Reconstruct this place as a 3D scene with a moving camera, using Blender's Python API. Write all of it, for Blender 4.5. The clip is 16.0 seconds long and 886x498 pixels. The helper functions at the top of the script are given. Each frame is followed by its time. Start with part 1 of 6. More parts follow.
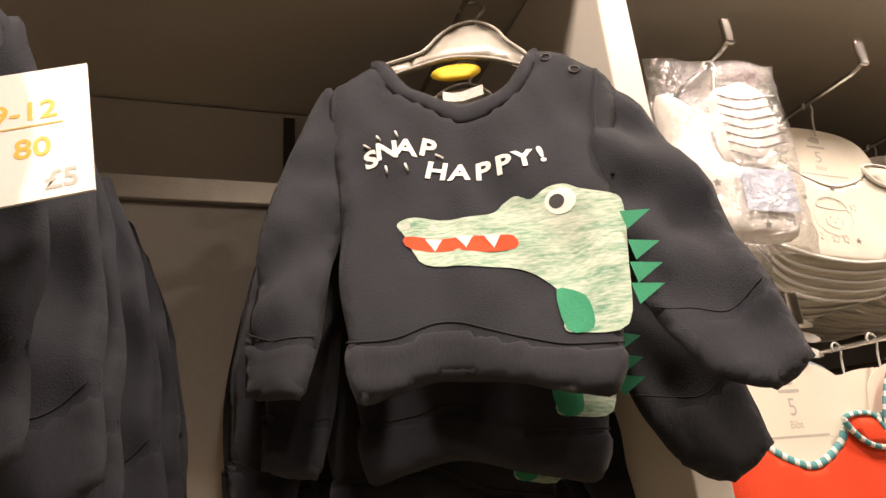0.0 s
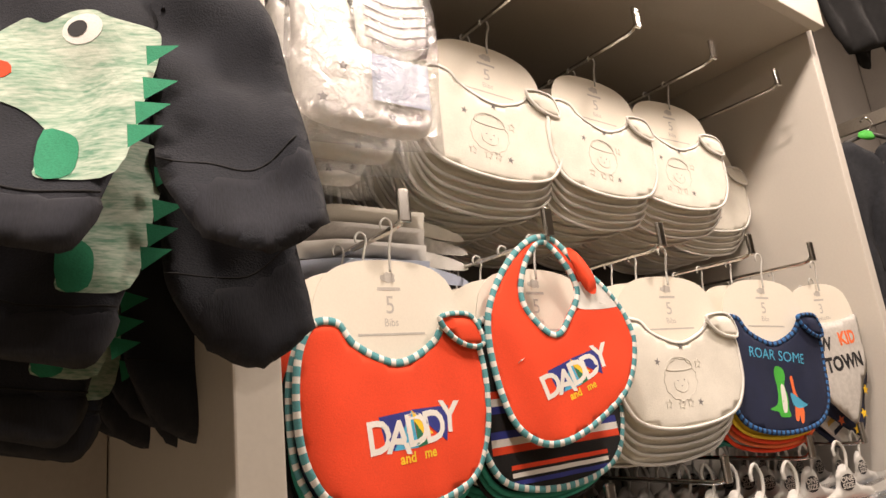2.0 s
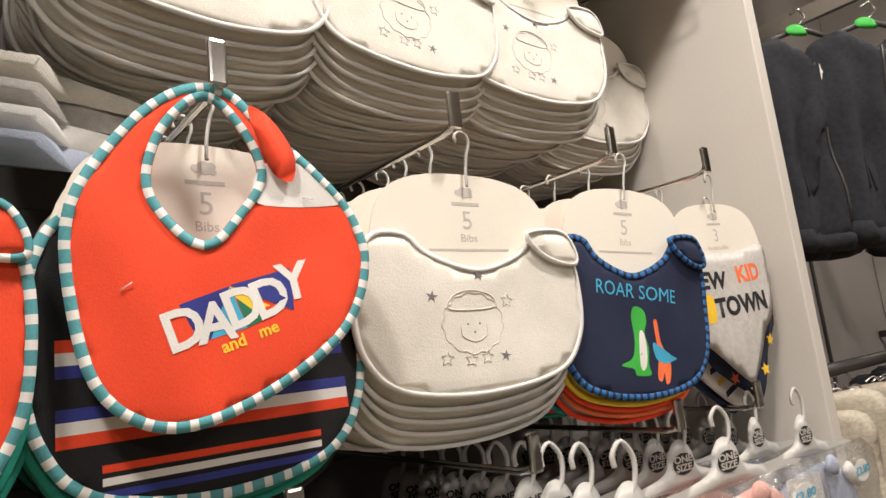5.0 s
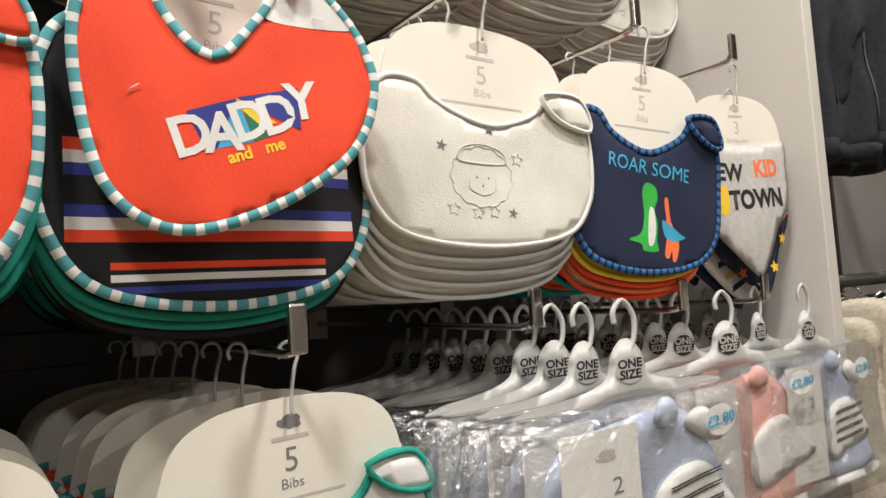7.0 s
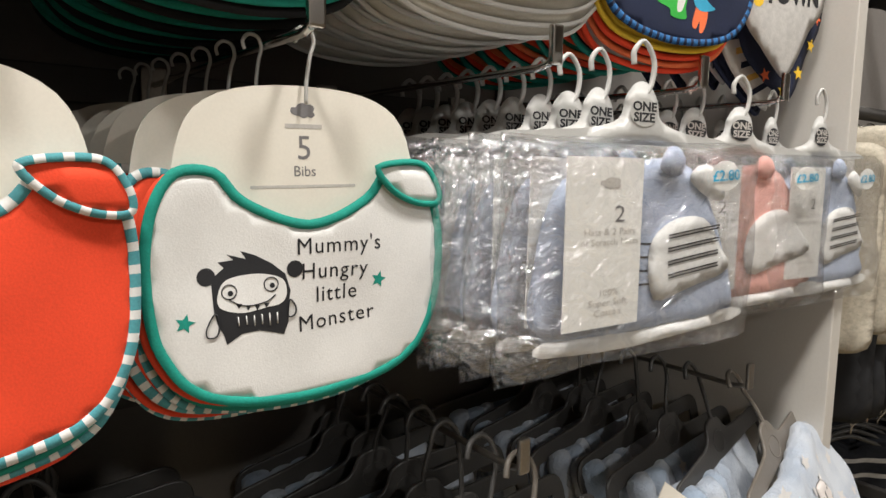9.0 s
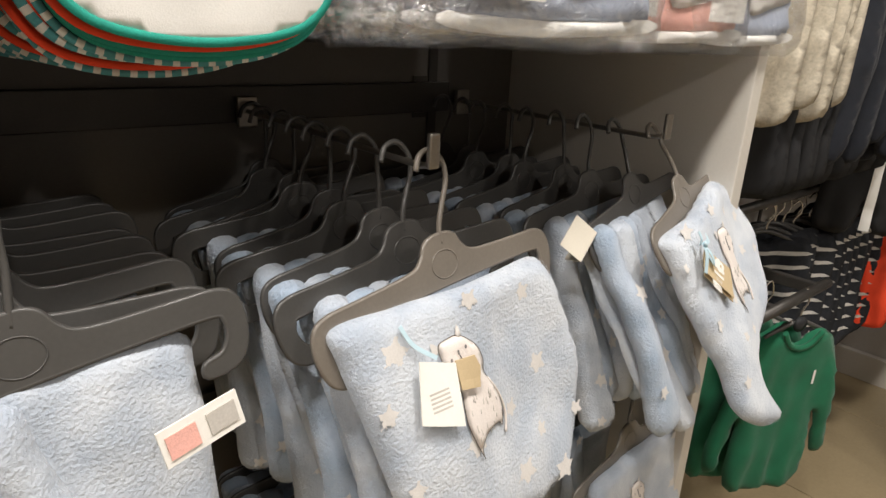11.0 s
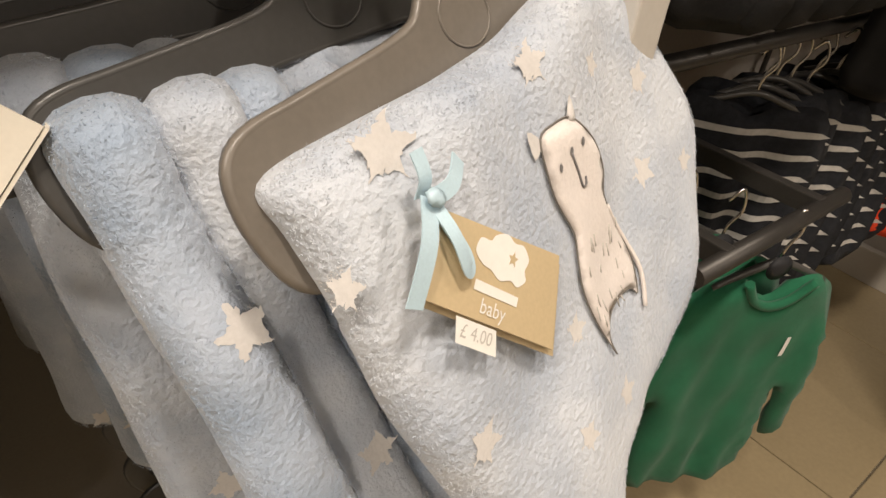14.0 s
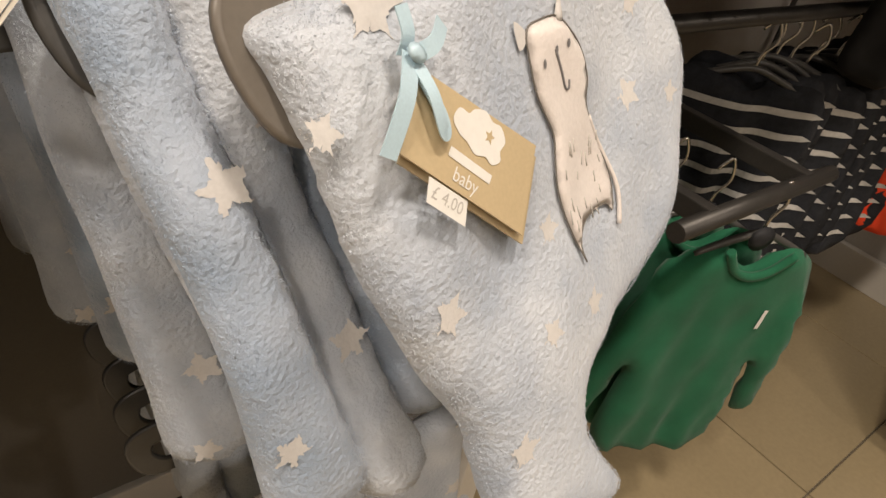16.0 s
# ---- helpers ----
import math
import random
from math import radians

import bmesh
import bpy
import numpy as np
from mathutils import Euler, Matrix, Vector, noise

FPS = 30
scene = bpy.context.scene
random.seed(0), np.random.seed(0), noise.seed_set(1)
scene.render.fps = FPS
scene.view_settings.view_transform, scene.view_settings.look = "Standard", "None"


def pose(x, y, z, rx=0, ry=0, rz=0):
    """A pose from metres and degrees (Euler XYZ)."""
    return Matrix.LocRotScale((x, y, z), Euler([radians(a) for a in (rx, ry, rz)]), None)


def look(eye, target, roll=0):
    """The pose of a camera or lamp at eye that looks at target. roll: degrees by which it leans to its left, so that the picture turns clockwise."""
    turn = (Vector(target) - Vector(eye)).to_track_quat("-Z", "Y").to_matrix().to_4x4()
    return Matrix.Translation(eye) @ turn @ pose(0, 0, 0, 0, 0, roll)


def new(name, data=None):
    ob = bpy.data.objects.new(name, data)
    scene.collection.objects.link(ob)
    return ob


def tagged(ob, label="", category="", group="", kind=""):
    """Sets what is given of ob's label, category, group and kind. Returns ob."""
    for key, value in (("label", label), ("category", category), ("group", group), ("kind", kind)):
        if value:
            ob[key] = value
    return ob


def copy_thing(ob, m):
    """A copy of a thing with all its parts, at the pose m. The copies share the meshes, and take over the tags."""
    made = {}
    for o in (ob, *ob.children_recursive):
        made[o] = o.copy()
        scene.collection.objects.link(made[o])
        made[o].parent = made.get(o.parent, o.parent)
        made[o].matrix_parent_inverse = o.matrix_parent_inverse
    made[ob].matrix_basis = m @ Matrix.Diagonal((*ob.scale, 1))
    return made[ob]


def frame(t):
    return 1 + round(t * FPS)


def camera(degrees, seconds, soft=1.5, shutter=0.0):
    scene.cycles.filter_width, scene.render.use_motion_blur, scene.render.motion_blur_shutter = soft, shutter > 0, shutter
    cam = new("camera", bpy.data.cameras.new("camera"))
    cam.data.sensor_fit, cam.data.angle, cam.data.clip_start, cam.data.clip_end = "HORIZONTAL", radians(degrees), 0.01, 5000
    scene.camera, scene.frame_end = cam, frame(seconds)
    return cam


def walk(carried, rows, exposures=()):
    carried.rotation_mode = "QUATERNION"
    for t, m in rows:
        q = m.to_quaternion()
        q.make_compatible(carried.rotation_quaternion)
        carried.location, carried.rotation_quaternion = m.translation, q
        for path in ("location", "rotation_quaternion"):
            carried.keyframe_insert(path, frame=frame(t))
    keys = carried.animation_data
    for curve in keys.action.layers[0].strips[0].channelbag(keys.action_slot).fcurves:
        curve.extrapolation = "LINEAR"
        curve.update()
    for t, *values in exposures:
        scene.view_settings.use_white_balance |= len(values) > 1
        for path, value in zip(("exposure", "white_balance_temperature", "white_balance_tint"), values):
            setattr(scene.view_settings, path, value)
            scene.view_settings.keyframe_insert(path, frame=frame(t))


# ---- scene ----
from mathutils.geometry import delaunay_2d_cdt

cam = camera(68.9, 16.0)
EXPOSURES = [(0, 0.05, 7700, 20), (3, -0.1, 7000, 18), (5.5, -0.08, 6400, 12), (9.5, 0.12, 6100, 9), (12, 0.42, 6500, 10), (13.2, 0.42, 6600, 10), (14.5, 0.05, 7250, 14), (16, 0.08, 7100, 13)]
PATH = [
    (0, (0.137, 0.079, 1.757), (0.752, 1.855, 2.439), -4.9),
    (0.5, (0.162, 0.083, 1.726), (0.958, 1.842, 2.251), -5.5),
    (1, (0.199, 0.096, 1.702), (1.1, 1.83, 2.136), -6.4),
    (1.5, (0.277, 0.09, 1.705), (1.36, 1.712, 2.149), -7.0),
    (2, (0.335, 0.078, 1.705), (1.517, 1.623, 2.17), -6.2),
    (2.5, (0.393, 0.083, 1.714), (1.733, 1.487, 2.197), -6.7),
    (3, (0.469, 0.128, 1.723), (2.001, 1.312, 2.225), -7.9),
    (3.2, (0.495, 0.138, 1.713), (2.05, 1.302, 2.19), -7.8),
    (5.3, (0.717, 0.158, 1.674), (1.937, 1.713, 1.982), -5.9),
    (5.5, (0.719, 0.156, 1.67), (1.934, 1.719, 1.956), -5.5),
    (6, (0.719, 0.161, 1.65), (1.946, 1.724, 1.875), -4.9),
    (6.5, (0.714, 0.164, 1.628), (1.94, 1.734, 1.803), -4.3),
    (7, (0.711, 0.167, 1.606), (1.929, 1.747, 1.744), -3.6),
    (7.5, (0.705, 0.171, 1.582), (1.903, 1.771, 1.66), -2.2),
    (8, (0.702, 0.177, 1.556), (1.901, 1.778, 1.558), -1.0),
    (8.5, (0.697, 0.177, 1.522), (1.886, 1.782, 1.422), 0.0),
    (9, (0.7, 0.173, 1.481), (1.901, 1.755, 1.244), 0.7),
    (9.5, (0.693, 0.177, 1.429), (1.871, 1.745, 1.039), 1.3),
    (9.7, (0.694, 0.178, 1.415), (1.871, 1.734, 0.974), 1.3),
    (11.8, (0.769, 0.054, 1.315), (2.065, 1.403, 0.609), 2.2),
    (12, (0.793, 0.047, 1.324), (2.108, 1.377, 0.614), 1.5),
    (12.5, (0.904, 0.08, 1.325), (2.352, 1.255, 0.602), 1.7),
    (13, (1.082, 0.193, 1.295), (2.512, 1.26, 0.393), 2.5),
    (13.5, (1.238, 0.277, 1.255), (2.543, 1.413, 0.252), 2.6),
    (14, (1.346, 0.335, 1.205), (2.454, 1.55, 0.067), 7.0),
    (14.5, (1.384, 0.37, 1.171), (2.47, 1.586, 0.012), 9.1),
    (15, (1.391, 0.366, 1.16), (2.487, 1.56, -0.012), 10.7),
    (15.5, (1.373, 0.346, 1.151), (2.395, 1.558, -0.067), 12.0),
    (16, (1.335, 0.3, 1.174), (2.444, 1.483, 0.003), 11.7),
]
walk(cam, [(t, look(eye, target, roll)) for t, eye, target, roll in PATH], EXPOSURES)

# ---------------------------------------------------------------- world and lamps
world = bpy.data.worlds.new("world")
scene.world = world
world.use_nodes = True
world.node_tree.nodes["Background"].inputs[0].default_value = (1.0, 0.93, 0.85, 1)
world.node_tree.nodes["Background"].inputs[1].default_value = 0.015

LAMP_ROW = [(-0.9, -0.05), (0.2, -0.05), (1.3, -0.05), (2.4, -0.05), (0.4, -2.4), (2.2, -2.4)]
LAMP_Z = 3.16


def ceiling_lamp(x, y, power):
    data = bpy.data.lights.new("lamp_light", "AREA")
    data.shape, data.size, data.energy, data.color = "DISK", 0.2, power, (1.0, 0.93, 0.85)
    ob = new("lamp_light", data)
    ob.matrix_world = look((x, y, LAMP_Z - 0.13), (x, y + 0.25, 0.6))
    return ob


# ---------------------------------------------------------------- materials
def base_mat(name, rough=0.6, metal=0.0):
    m = bpy.data.materials.new(name)
    m.use_nodes = True
    nt = m.node_tree
    b = nt.nodes["Principled BSDF"]
    b.inputs["Roughness"].default_value = rough
    b.inputs["Metallic"].default_value = metal
    return m, nt, b


def textured(name, col, rough=0.8, scale=60.0, var=0.12, fine=600.0, bump=0.25, metal=0.0, sheen=0.0, col2=None, dist=0.0009, stretch=None, mottle=False):
    """Colour that varies at two scales, with fine relief."""
    m, nt, b = base_mat(name, rough, metal)
    n, l = nt.nodes, nt.links
    tc = n.new("ShaderNodeTexCoord")
    big, small = n.new("ShaderNodeTexNoise"), n.new("ShaderNodeTexNoise")
    big.inputs["Scale"].default_value, small.inputs["Scale"].default_value = scale, fine
    big.inputs["Detail"].default_value = 4
    small.inputs["Detail"].default_value = 3
    src = tc.outputs["Object"]
    if stretch:
        mp = n.new("ShaderNodeMapping")
        mp.inputs["Scale"].default_value = stretch
        l.new(src, mp.inputs["Vector"])
        src = mp.outputs[0]
    l.new(src, big.inputs["Vector"])
    l.new(src, small.inputs["Vector"])
    add = n.new("ShaderNodeMath")
    add.operation = "ADD"
    l.new(big.outputs["Fac"], add.inputs[0])
    l.new(small.outputs["Fac"], add.inputs[1])
    ramp = n.new("ShaderNodeMapRange")
    ramp.inputs["From Min"].default_value, ramp.inputs["From Max"].default_value = 0.7, 1.3
    l.new(add.outputs[0], ramp.inputs["Value"])
    if mottle:
        ramp.inputs["From Min"].default_value, ramp.inputs["From Max"].default_value = 0.36, 0.64
        l.new(big.outputs["Fac"], ramp.inputs["Value"])
    mix = n.new("ShaderNodeMix")
    mix.data_type = "RGBA"
    lo = [c * (1 - var) for c in col]
    hi = list(col2) if col2 else [min(1, c * (1 + var)) for c in col]
    mix.inputs["A"].default_value, mix.inputs["B"].default_value = (*lo, 1), (*hi, 1)
    l.new(ramp.outputs[0], mix.inputs["Factor"])
    l.new(mix.outputs["Result"], b.inputs["Base Color"])
    bp = n.new("ShaderNodeBump")
    bp.inputs["Strength"].default_value, bp.inputs["Distance"].default_value = bump, dist
    l.new(small.outputs["Fac"], bp.inputs["Height"])
    l.new(bp.outputs[0], b.inputs["Normal"])
    if sheen:
        b.inputs["Sheen Weight"].default_value = sheen
        b.inputs["Sheen Roughness"].default_value = 0.5
    return m


def fleece(name, col, col2):
    return textured(name, col, 0.95, 18, 0.1, 300, 0.9, sheen=0.35, col2=col2, dist=0.002, mottle=True)


NAVY = textured("navy jersey", (0.0085, 0.0105, 0.017), 0.9, 25, 0.3, 700, 0.6, sheen=0.04)
NAVY_RIB = textured("navy rib", (0.012, 0.0135, 0.02), 0.95, 25, 0.3, 500, 0.3, sheen=0.04, stretch=(2.0, 1, 0.35))
BLACK = textured("black jersey", (0.008, 0.008, 0.009), 0.9, 30, 0.3, 700, 0.4)
CHAR = textured("charcoal marl jersey", (0.012, 0.0135, 0.018), 0.95, 120, 0.5, 700, 0.5)
MARL = textured("pale green marl", (0.17, 0.38, 0.26), 0.9, 90, 0.25, 420, 0.3, col2=(0.56, 0.62, 0.53), stretch=(0.28, 1, 1.3))
GREEN = textured("green felt", (0.01, 0.23, 0.12), 0.85, 40, 0.15, 800, 0.3)
GREEN_SWEAT = textured("green jersey", (0.004, 0.115, 0.052), 0.9, 20, 0.2, 700, 0.4, sheen=0.1)
WHITE = textured("white cotton", (0.73, 0.715, 0.68), 0.85, 30, 0.05, 700, 0.25)
CREAM = textured("cream velour", (0.73, 0.70, 0.62), 0.95, 40, 0.07, 600, 0.4, sheen=0.2)
RED = textured("orange red cotton", (0.80, 0.062, 0.016), 0.85, 20, 0.08, 700, 0.25)
TEAL = textured("teal binding", (0.08, 0.30, 0.33), 0.8, 50, 0.15, 600, 0.3)
TEALG = textured("green binding", (0.012, 0.28, 0.21), 0.8, 50, 0.15, 600, 0.3)
NAVYB = textured("navy bib cotton", (0.008, 0.014, 0.045), 0.85, 30, 0.2, 700, 0.3)
BLUEB = textured("blue gingham binding", (0.02, 0.12, 0.32), 0.8, 300, 0.5, 600, 0.3)
GREY = textured("grey marl cotton", (0.50, 0.48, 0.45), 0.9, 150, 0.15, 800, 0.3)
BEIGE = textured("oatmeal marl", (0.48, 0.43, 0.34), 0.95, 150, 0.25, 800, 0.4)
CARD = textured("cream card", (0.78, 0.73, 0.63), 0.6, 12, 0.03, 500, 0.05)
KRAFT = textured("sand card", (0.55, 0.43, 0.26), 0.6, 15, 0.05, 500, 0.06)
PAPER = textured("white paper", (0.82, 0.80, 0.75), 0.6, 20, 0.03, 400, 0.05)
INK = textured("grey ink", (0.18, 0.17, 0.17), 0.7, 40, 0.1, 500, 0.05)
PALEINK = textured("pale grey ink", (0.50, 0.47, 0.43), 0.7, 40, 0.1, 500, 0.05)
STITCH = textured("pale stitching", (0.62, 0.59, 0.53), 0.8, 40, 0.1, 500, 0.05)
BLACKINK = textured("black ink", (0.012, 0.012, 0.014), 0.7, 40, 0.2, 500, 0.05)
ORANGE = textured("orange ink", (0.85, 0.17, 0.05), 0.7, 40, 0.1, 500, 0.05)
YELLOW = textured("yellow ink", (0.85, 0.55, 0.03), 0.7, 40, 0.1, 500, 0.05)
AMBER = textured("amber ink", (0.80, 0.50, 0.10), 0.7, 40, 0.1, 500, 0.05)
BLUE = textured("royal blue ink", (0.02, 0.03, 0.22), 0.7, 40, 0.1, 500, 0.05)
SKY = textured("sky blue ink", (0.05, 0.38, 0.60), 0.7, 40, 0.1, 500, 0.05)
LIME = textured("bright green ink", (0.04, 0.42, 0.05), 0.7, 40, 0.1, 500, 0.05)
DGREEN = textured("dark green ink", (0.01, 0.16, 0.08), 0.7, 40, 0.1, 500, 0.05)
RUST = textured("rust cotton", (0.25, 0.03, 0.012), 0.85, 30, 0.15, 600, 0.3)
PINK = textured("pink jersey", (0.78, 0.42, 0.36), 0.9, 30, 0.1, 600, 0.4)
PALEBLUE = textured("pale blue jersey", (0.40, 0.45, 0.56), 0.9, 30, 0.1, 600, 0.4)
FLEECE = fleece("pale blue fleece", (0.43, 0.485, 0.57), (0.55, 0.585, 0.635))
FLEECE2 = fleece("blue fleece", (0.34, 0.42, 0.53), (0.45, 0.51, 0.60))
APPLIQ = textured("pinkish white plush", (0.72, 0.66, 0.62), 0.95, 60, 0.05, 420, 0.5, sheen=0.2, dist=0.001)
FLEECEW = textured("white fleece star", (0.61, 0.585, 0.56), 0.95, 60, 0.06, 500, 0.25, sheen=0.3)
RIBBON = textured("pale blue satin", (0.50, 0.66, 0.74), 0.32, 60, 0.05, 900, 0.15)
HANGER = textured("grey plastic", (0.17, 0.155, 0.135), 0.34, 18, 0.08, 300, 0.03)
HANGERT = textured("taupe plastic", (0.16, 0.14, 0.117), 0.34, 18, 0.08, 300, 0.03)
HANGERP = textured("pale grey plastic", (0.36, 0.335, 0.295), 0.34, 18, 0.08, 300, 0.03)
# dark hangers of the rails; also the taupe blanket hangers darkened for shade
HANGER_DARK_SHADE = textured("dark and shaded grey plastic", (0.065, 0.062, 0.058), 0.34, 18, 0.08, 300, 0.03)
HANGERW = textured("white plastic", (0.5, 0.49, 0.46), 0.35, 18, 0.05, 300, 0.03)
CHROME = textured("chrome", (0.62, 0.60, 0.57), 0.16, 30, 0.05, 200, 0.02, metal=1.0)
STEEL = textured("brushed steel", (0.38, 0.35, 0.31), 0.38, 30, 0.1, 300, 0.05, metal=1.0)
GUN = textured("gunmetal paint", (0.06, 0.055, 0.05), 0.42, 30, 0.1, 300, 0.05, metal=0.5)
PANEL = textured("white laminate", (0.60, 0.565, 0.51), 0.45, 4, 0.03, 260, 0.04)
WALLM = textured("grey laminate", (0.47, 0.44, 0.40), 0.5, 5, 0.05, 260, 0.05)
# grey laminate with the shade behind the packed hooks put into its colour
BACK_SHADE = textured("shade-darkened laminate", (0.12, 0.11, 0.098), 0.5, 5, 0.06, 260, 0.05)
PLASTER = textured("grey painted wall", (0.46, 0.43, 0.40), 0.7, 3, 0.05, 120, 0.1)
CEIL = textured("ceiling paint", (0.62, 0.60, 0.57), 0.8, 4, 0.04, 120, 0.1)
GROUT = textured("dark grout", (0.16, 0.13, 0.09), 0.9, 30, 0.2, 200, 0.2)
MUSTARD = textured("mustard jersey", (0.50, 0.25, 0.02), 0.9, 30, 0.15, 600, 0.3)
MAROON = textured("maroon jersey", (0.06, 0.012, 0.010), 0.9, 30, 0.2, 600, 0.3)
YPLAST = textured("yellow plastic", (0.75, 0.45, 0.02), 0.4, 18, 0.06, 300, 0.03)


def tile_mat():
    m = textured("polished cream tile", (0.33, 0.26, 0.155), 0.3, 5, 0.08, 90, 0.04)
    nt = m.node_tree
    info = nt.nodes.new("ShaderNodeObjectInfo")
    hsv = nt.nodes.new("ShaderNodeHueSaturation")
    rng = nt.nodes.new("ShaderNodeMapRange")
    rng.inputs["To Min"].default_value, rng.inputs["To Max"].default_value = 0.94, 1.06
    nt.links.new(info.outputs["Random"], rng.inputs["Value"])
    nt.links.new(rng.outputs[0], hsv.inputs["Value"])
    b = nt.nodes["Principled BSDF"]
    src = b.inputs["Base Color"].links[0].from_socket
    nt.links.new(src, hsv.inputs["Color"])
    nt.links.new(hsv.outputs[0], b.inputs["Base Color"])
    return m


TILE = tile_mat()


def film_mat():
    """Clear crinkled bag film: mostly see-through, with gloss."""
    m, nt, b = base_mat("clear film", 0.12)
    n, l = nt.nodes, nt.links
    tr, gl, mx = n.new("ShaderNodeBsdfTransparent"), n.new("ShaderNodeBsdfGlossy"), n.new("ShaderNodeMixShader")
    tr.inputs[0].default_value = (0.95, 0.95, 0.95, 1)
    gl.inputs["Roughness"].default_value = 0.16
    tc, no, bp = n.new("ShaderNodeTexCoord"), n.new("ShaderNodeTexNoise"), n.new("ShaderNodeBump")
    no.inputs["Scale"].default_value, no.inputs["Detail"].default_value = 55, 3
    no.inputs["Distortion"].default_value = 1.5
    bp.inputs["Strength"].default_value, bp.inputs["Distance"].default_value = 0.9, 0.01
    l.new(tc.outputs["Object"], no.inputs["Vector"])
    l.new(no.outputs["Fac"], bp.inputs["Height"])
    l.new(bp.outputs[0], gl.inputs["Normal"])
    mx.inputs[0].default_value = 0.27
    l.new(tr.outputs[0], mx.inputs[1])
    l.new(gl.outputs[0], mx.inputs[2])
    l.new(mx.outputs[0], n["Material Output"].inputs["Surface"])
    return m


FILM = film_mat()


# ---------------------------------------------------------------- builders
def link_mesh(name, bm, mats, parent=None, label=""):
    me = bpy.data.meshes.new(name)
    bm.to_mesh(me)
    bm.free()
    for m in mats if isinstance(mats, (list, tuple)) else [mats]:
        me.materials.append(m)
    ob = new(name, me)
    if parent is not None:
        ob.parent = parent
    if label:
        ob["label"] = label
    return ob


def part(name, bm, material, parent, label=""):
    return link_mesh(name, bm, material, parent, label)


def thing(name, label, category, group="", kind="", m=None):
    ob = new(name)
    ob.empty_display_size = 0.02
    if m is not None:
        ob.matrix_basis = m
    return tagged(ob, label, category, group, kind)


def box(x0, x1, y0, y1, z0, z1, bevel=0.0, bm=None):
    bm = bm or bmesh.new()
    r = bmesh.ops.create_cube(bm, size=1.0, matrix=Matrix.LocRotScale(((x0 + x1) / 2, (y0 + y1) / 2, (z0 + z1) / 2), None, (x1 - x0, y1 - y0, z1 - z0)))
    if bevel:
        ed = list({e for v in r["verts"] for e in v.link_edges})
        bmesh.ops.bevel(bm, geom=ed, offset=bevel, segments=2, affect="EDGES", profile=0.6)
    return bm


def smooth(pts, n=6, closed=True):
    """Catmull-Rom through control points."""
    p = [Vector(q) for q in pts]
    k, out = len(p), []
    for i in range(k if closed else k - 1):
        if closed:
            a, b, c, d = p[(i - 1) % k], p[i], p[(i + 1) % k], p[(i + 2) % k]
        else:
            a, b, c, d = p[max(i - 1, 0)], p[i], p[i + 1], p[min(i + 2, k - 1)]
        for j in range(n):
            t = j / n
            out.append(0.5 * (2 * b + (c - a) * t + (2 * a - 5 * b + 4 * c - d) * t * t + (3 * b - a - 3 * c + d) * t ** 3))
    if not closed:
        out.append(p[-1].copy())
    return [tuple(v) for v in out]


def inside(px, pz, loops):
    res = np.zeros(len(px), bool)
    for lp in loops:
        a = np.array(lp)
        b = np.roll(a, -1, 0)
        for (x0, z0), (x1, z1) in zip(a, b):
            if z0 == z1:
                continue
            c = ((z0 > pz) != (z1 > pz)) & (px < (x1 - x0) * (pz - z0) / (z1 - z0) + x0)
            res ^= c
    return res


def edge_dist(px, pz, loops):
    d = np.full(len(px), 9.0)
    for lp in loops:
        a = np.array(lp)
        b = np.roll(a, -1, 0)
        for (x0, z0), (x1, z1) in zip(a, b):
            dx, dz = x1 - x0, z1 - z0
            q = dx * dx + dz * dz
            t = np.clip(((px - x0) * dx + (pz - z0) * dz) / q, 0, 1) if q > 0 else 0
            d = np.minimum(d, np.hypot(px - x0 - t * dx, pz - z0 - t * dz))
    return d


def triangulate(loops, res):
    xs = [p[0] for lp in loops for p in lp]
    zs = [p[1] for lp in loops for p in lp]
    gx, gz = np.meshgrid(np.arange(min(xs), max(xs), res), np.arange(min(zs), max(zs), res * 0.9))
    gx = gx + (np.arange(gx.shape[0]) % 2)[:, None] * res / 2
    px, pz = gx.ravel(), gz.ravel()
    keep = inside(px, pz, loops)
    px, pz = px[keep], pz[keep]
    if len(px):
        keep = edge_dist(px, pz, loops) > res * 0.45
        px, pz = px[keep], pz[keep]
    pts, edges = [], []
    for lp in loops:
        o = len(pts)
        pts += [Vector(p) for p in lp]
        edges += [(o + i, o + (i + 1) % len(lp)) for i in range(len(lp))]
    pts += [Vector((float(x), float(z))) for x, z in zip(px, pz)]
    vs, _, fs, _, _, _ = delaunay_2d_cdt(pts, edges, [], 0, 1e-6)
    vx, vz = np.array([v[0] for v in vs]), np.array([v[1] for v in vs])
    cx = np.array([vx[list(f)].mean() for f in fs])
    cz = np.array([vz[list(f)].mean() for f in fs])
    ok = inside(cx, cz, loops)
    fs = [f for f, k in zip(fs, ok) if k]
    return vx, vz, fs


def flat(x, z):
    return 0.0


def cloth(seed, amp=0.006, scale=9.0, fold=0.0, waves=30.0):
    """A gently rumpled surface; fold: upright drape folds that grow downwards."""
    def f(x, z):
        v = amp * noise.noise((x * scale, z * scale * 0.7, seed * 7.31)) + amp * 0.45 * noise.noise((x * scale * 2.7, z * scale * 1.6, seed * 3.7))
        if fold:
            v += fold * math.sin(x * waves + 2.2 * noise.noise((z * 4, seed, 0.5)) + seed) * min(1.0, max(0.0, -z * 3))
        return v
    return f


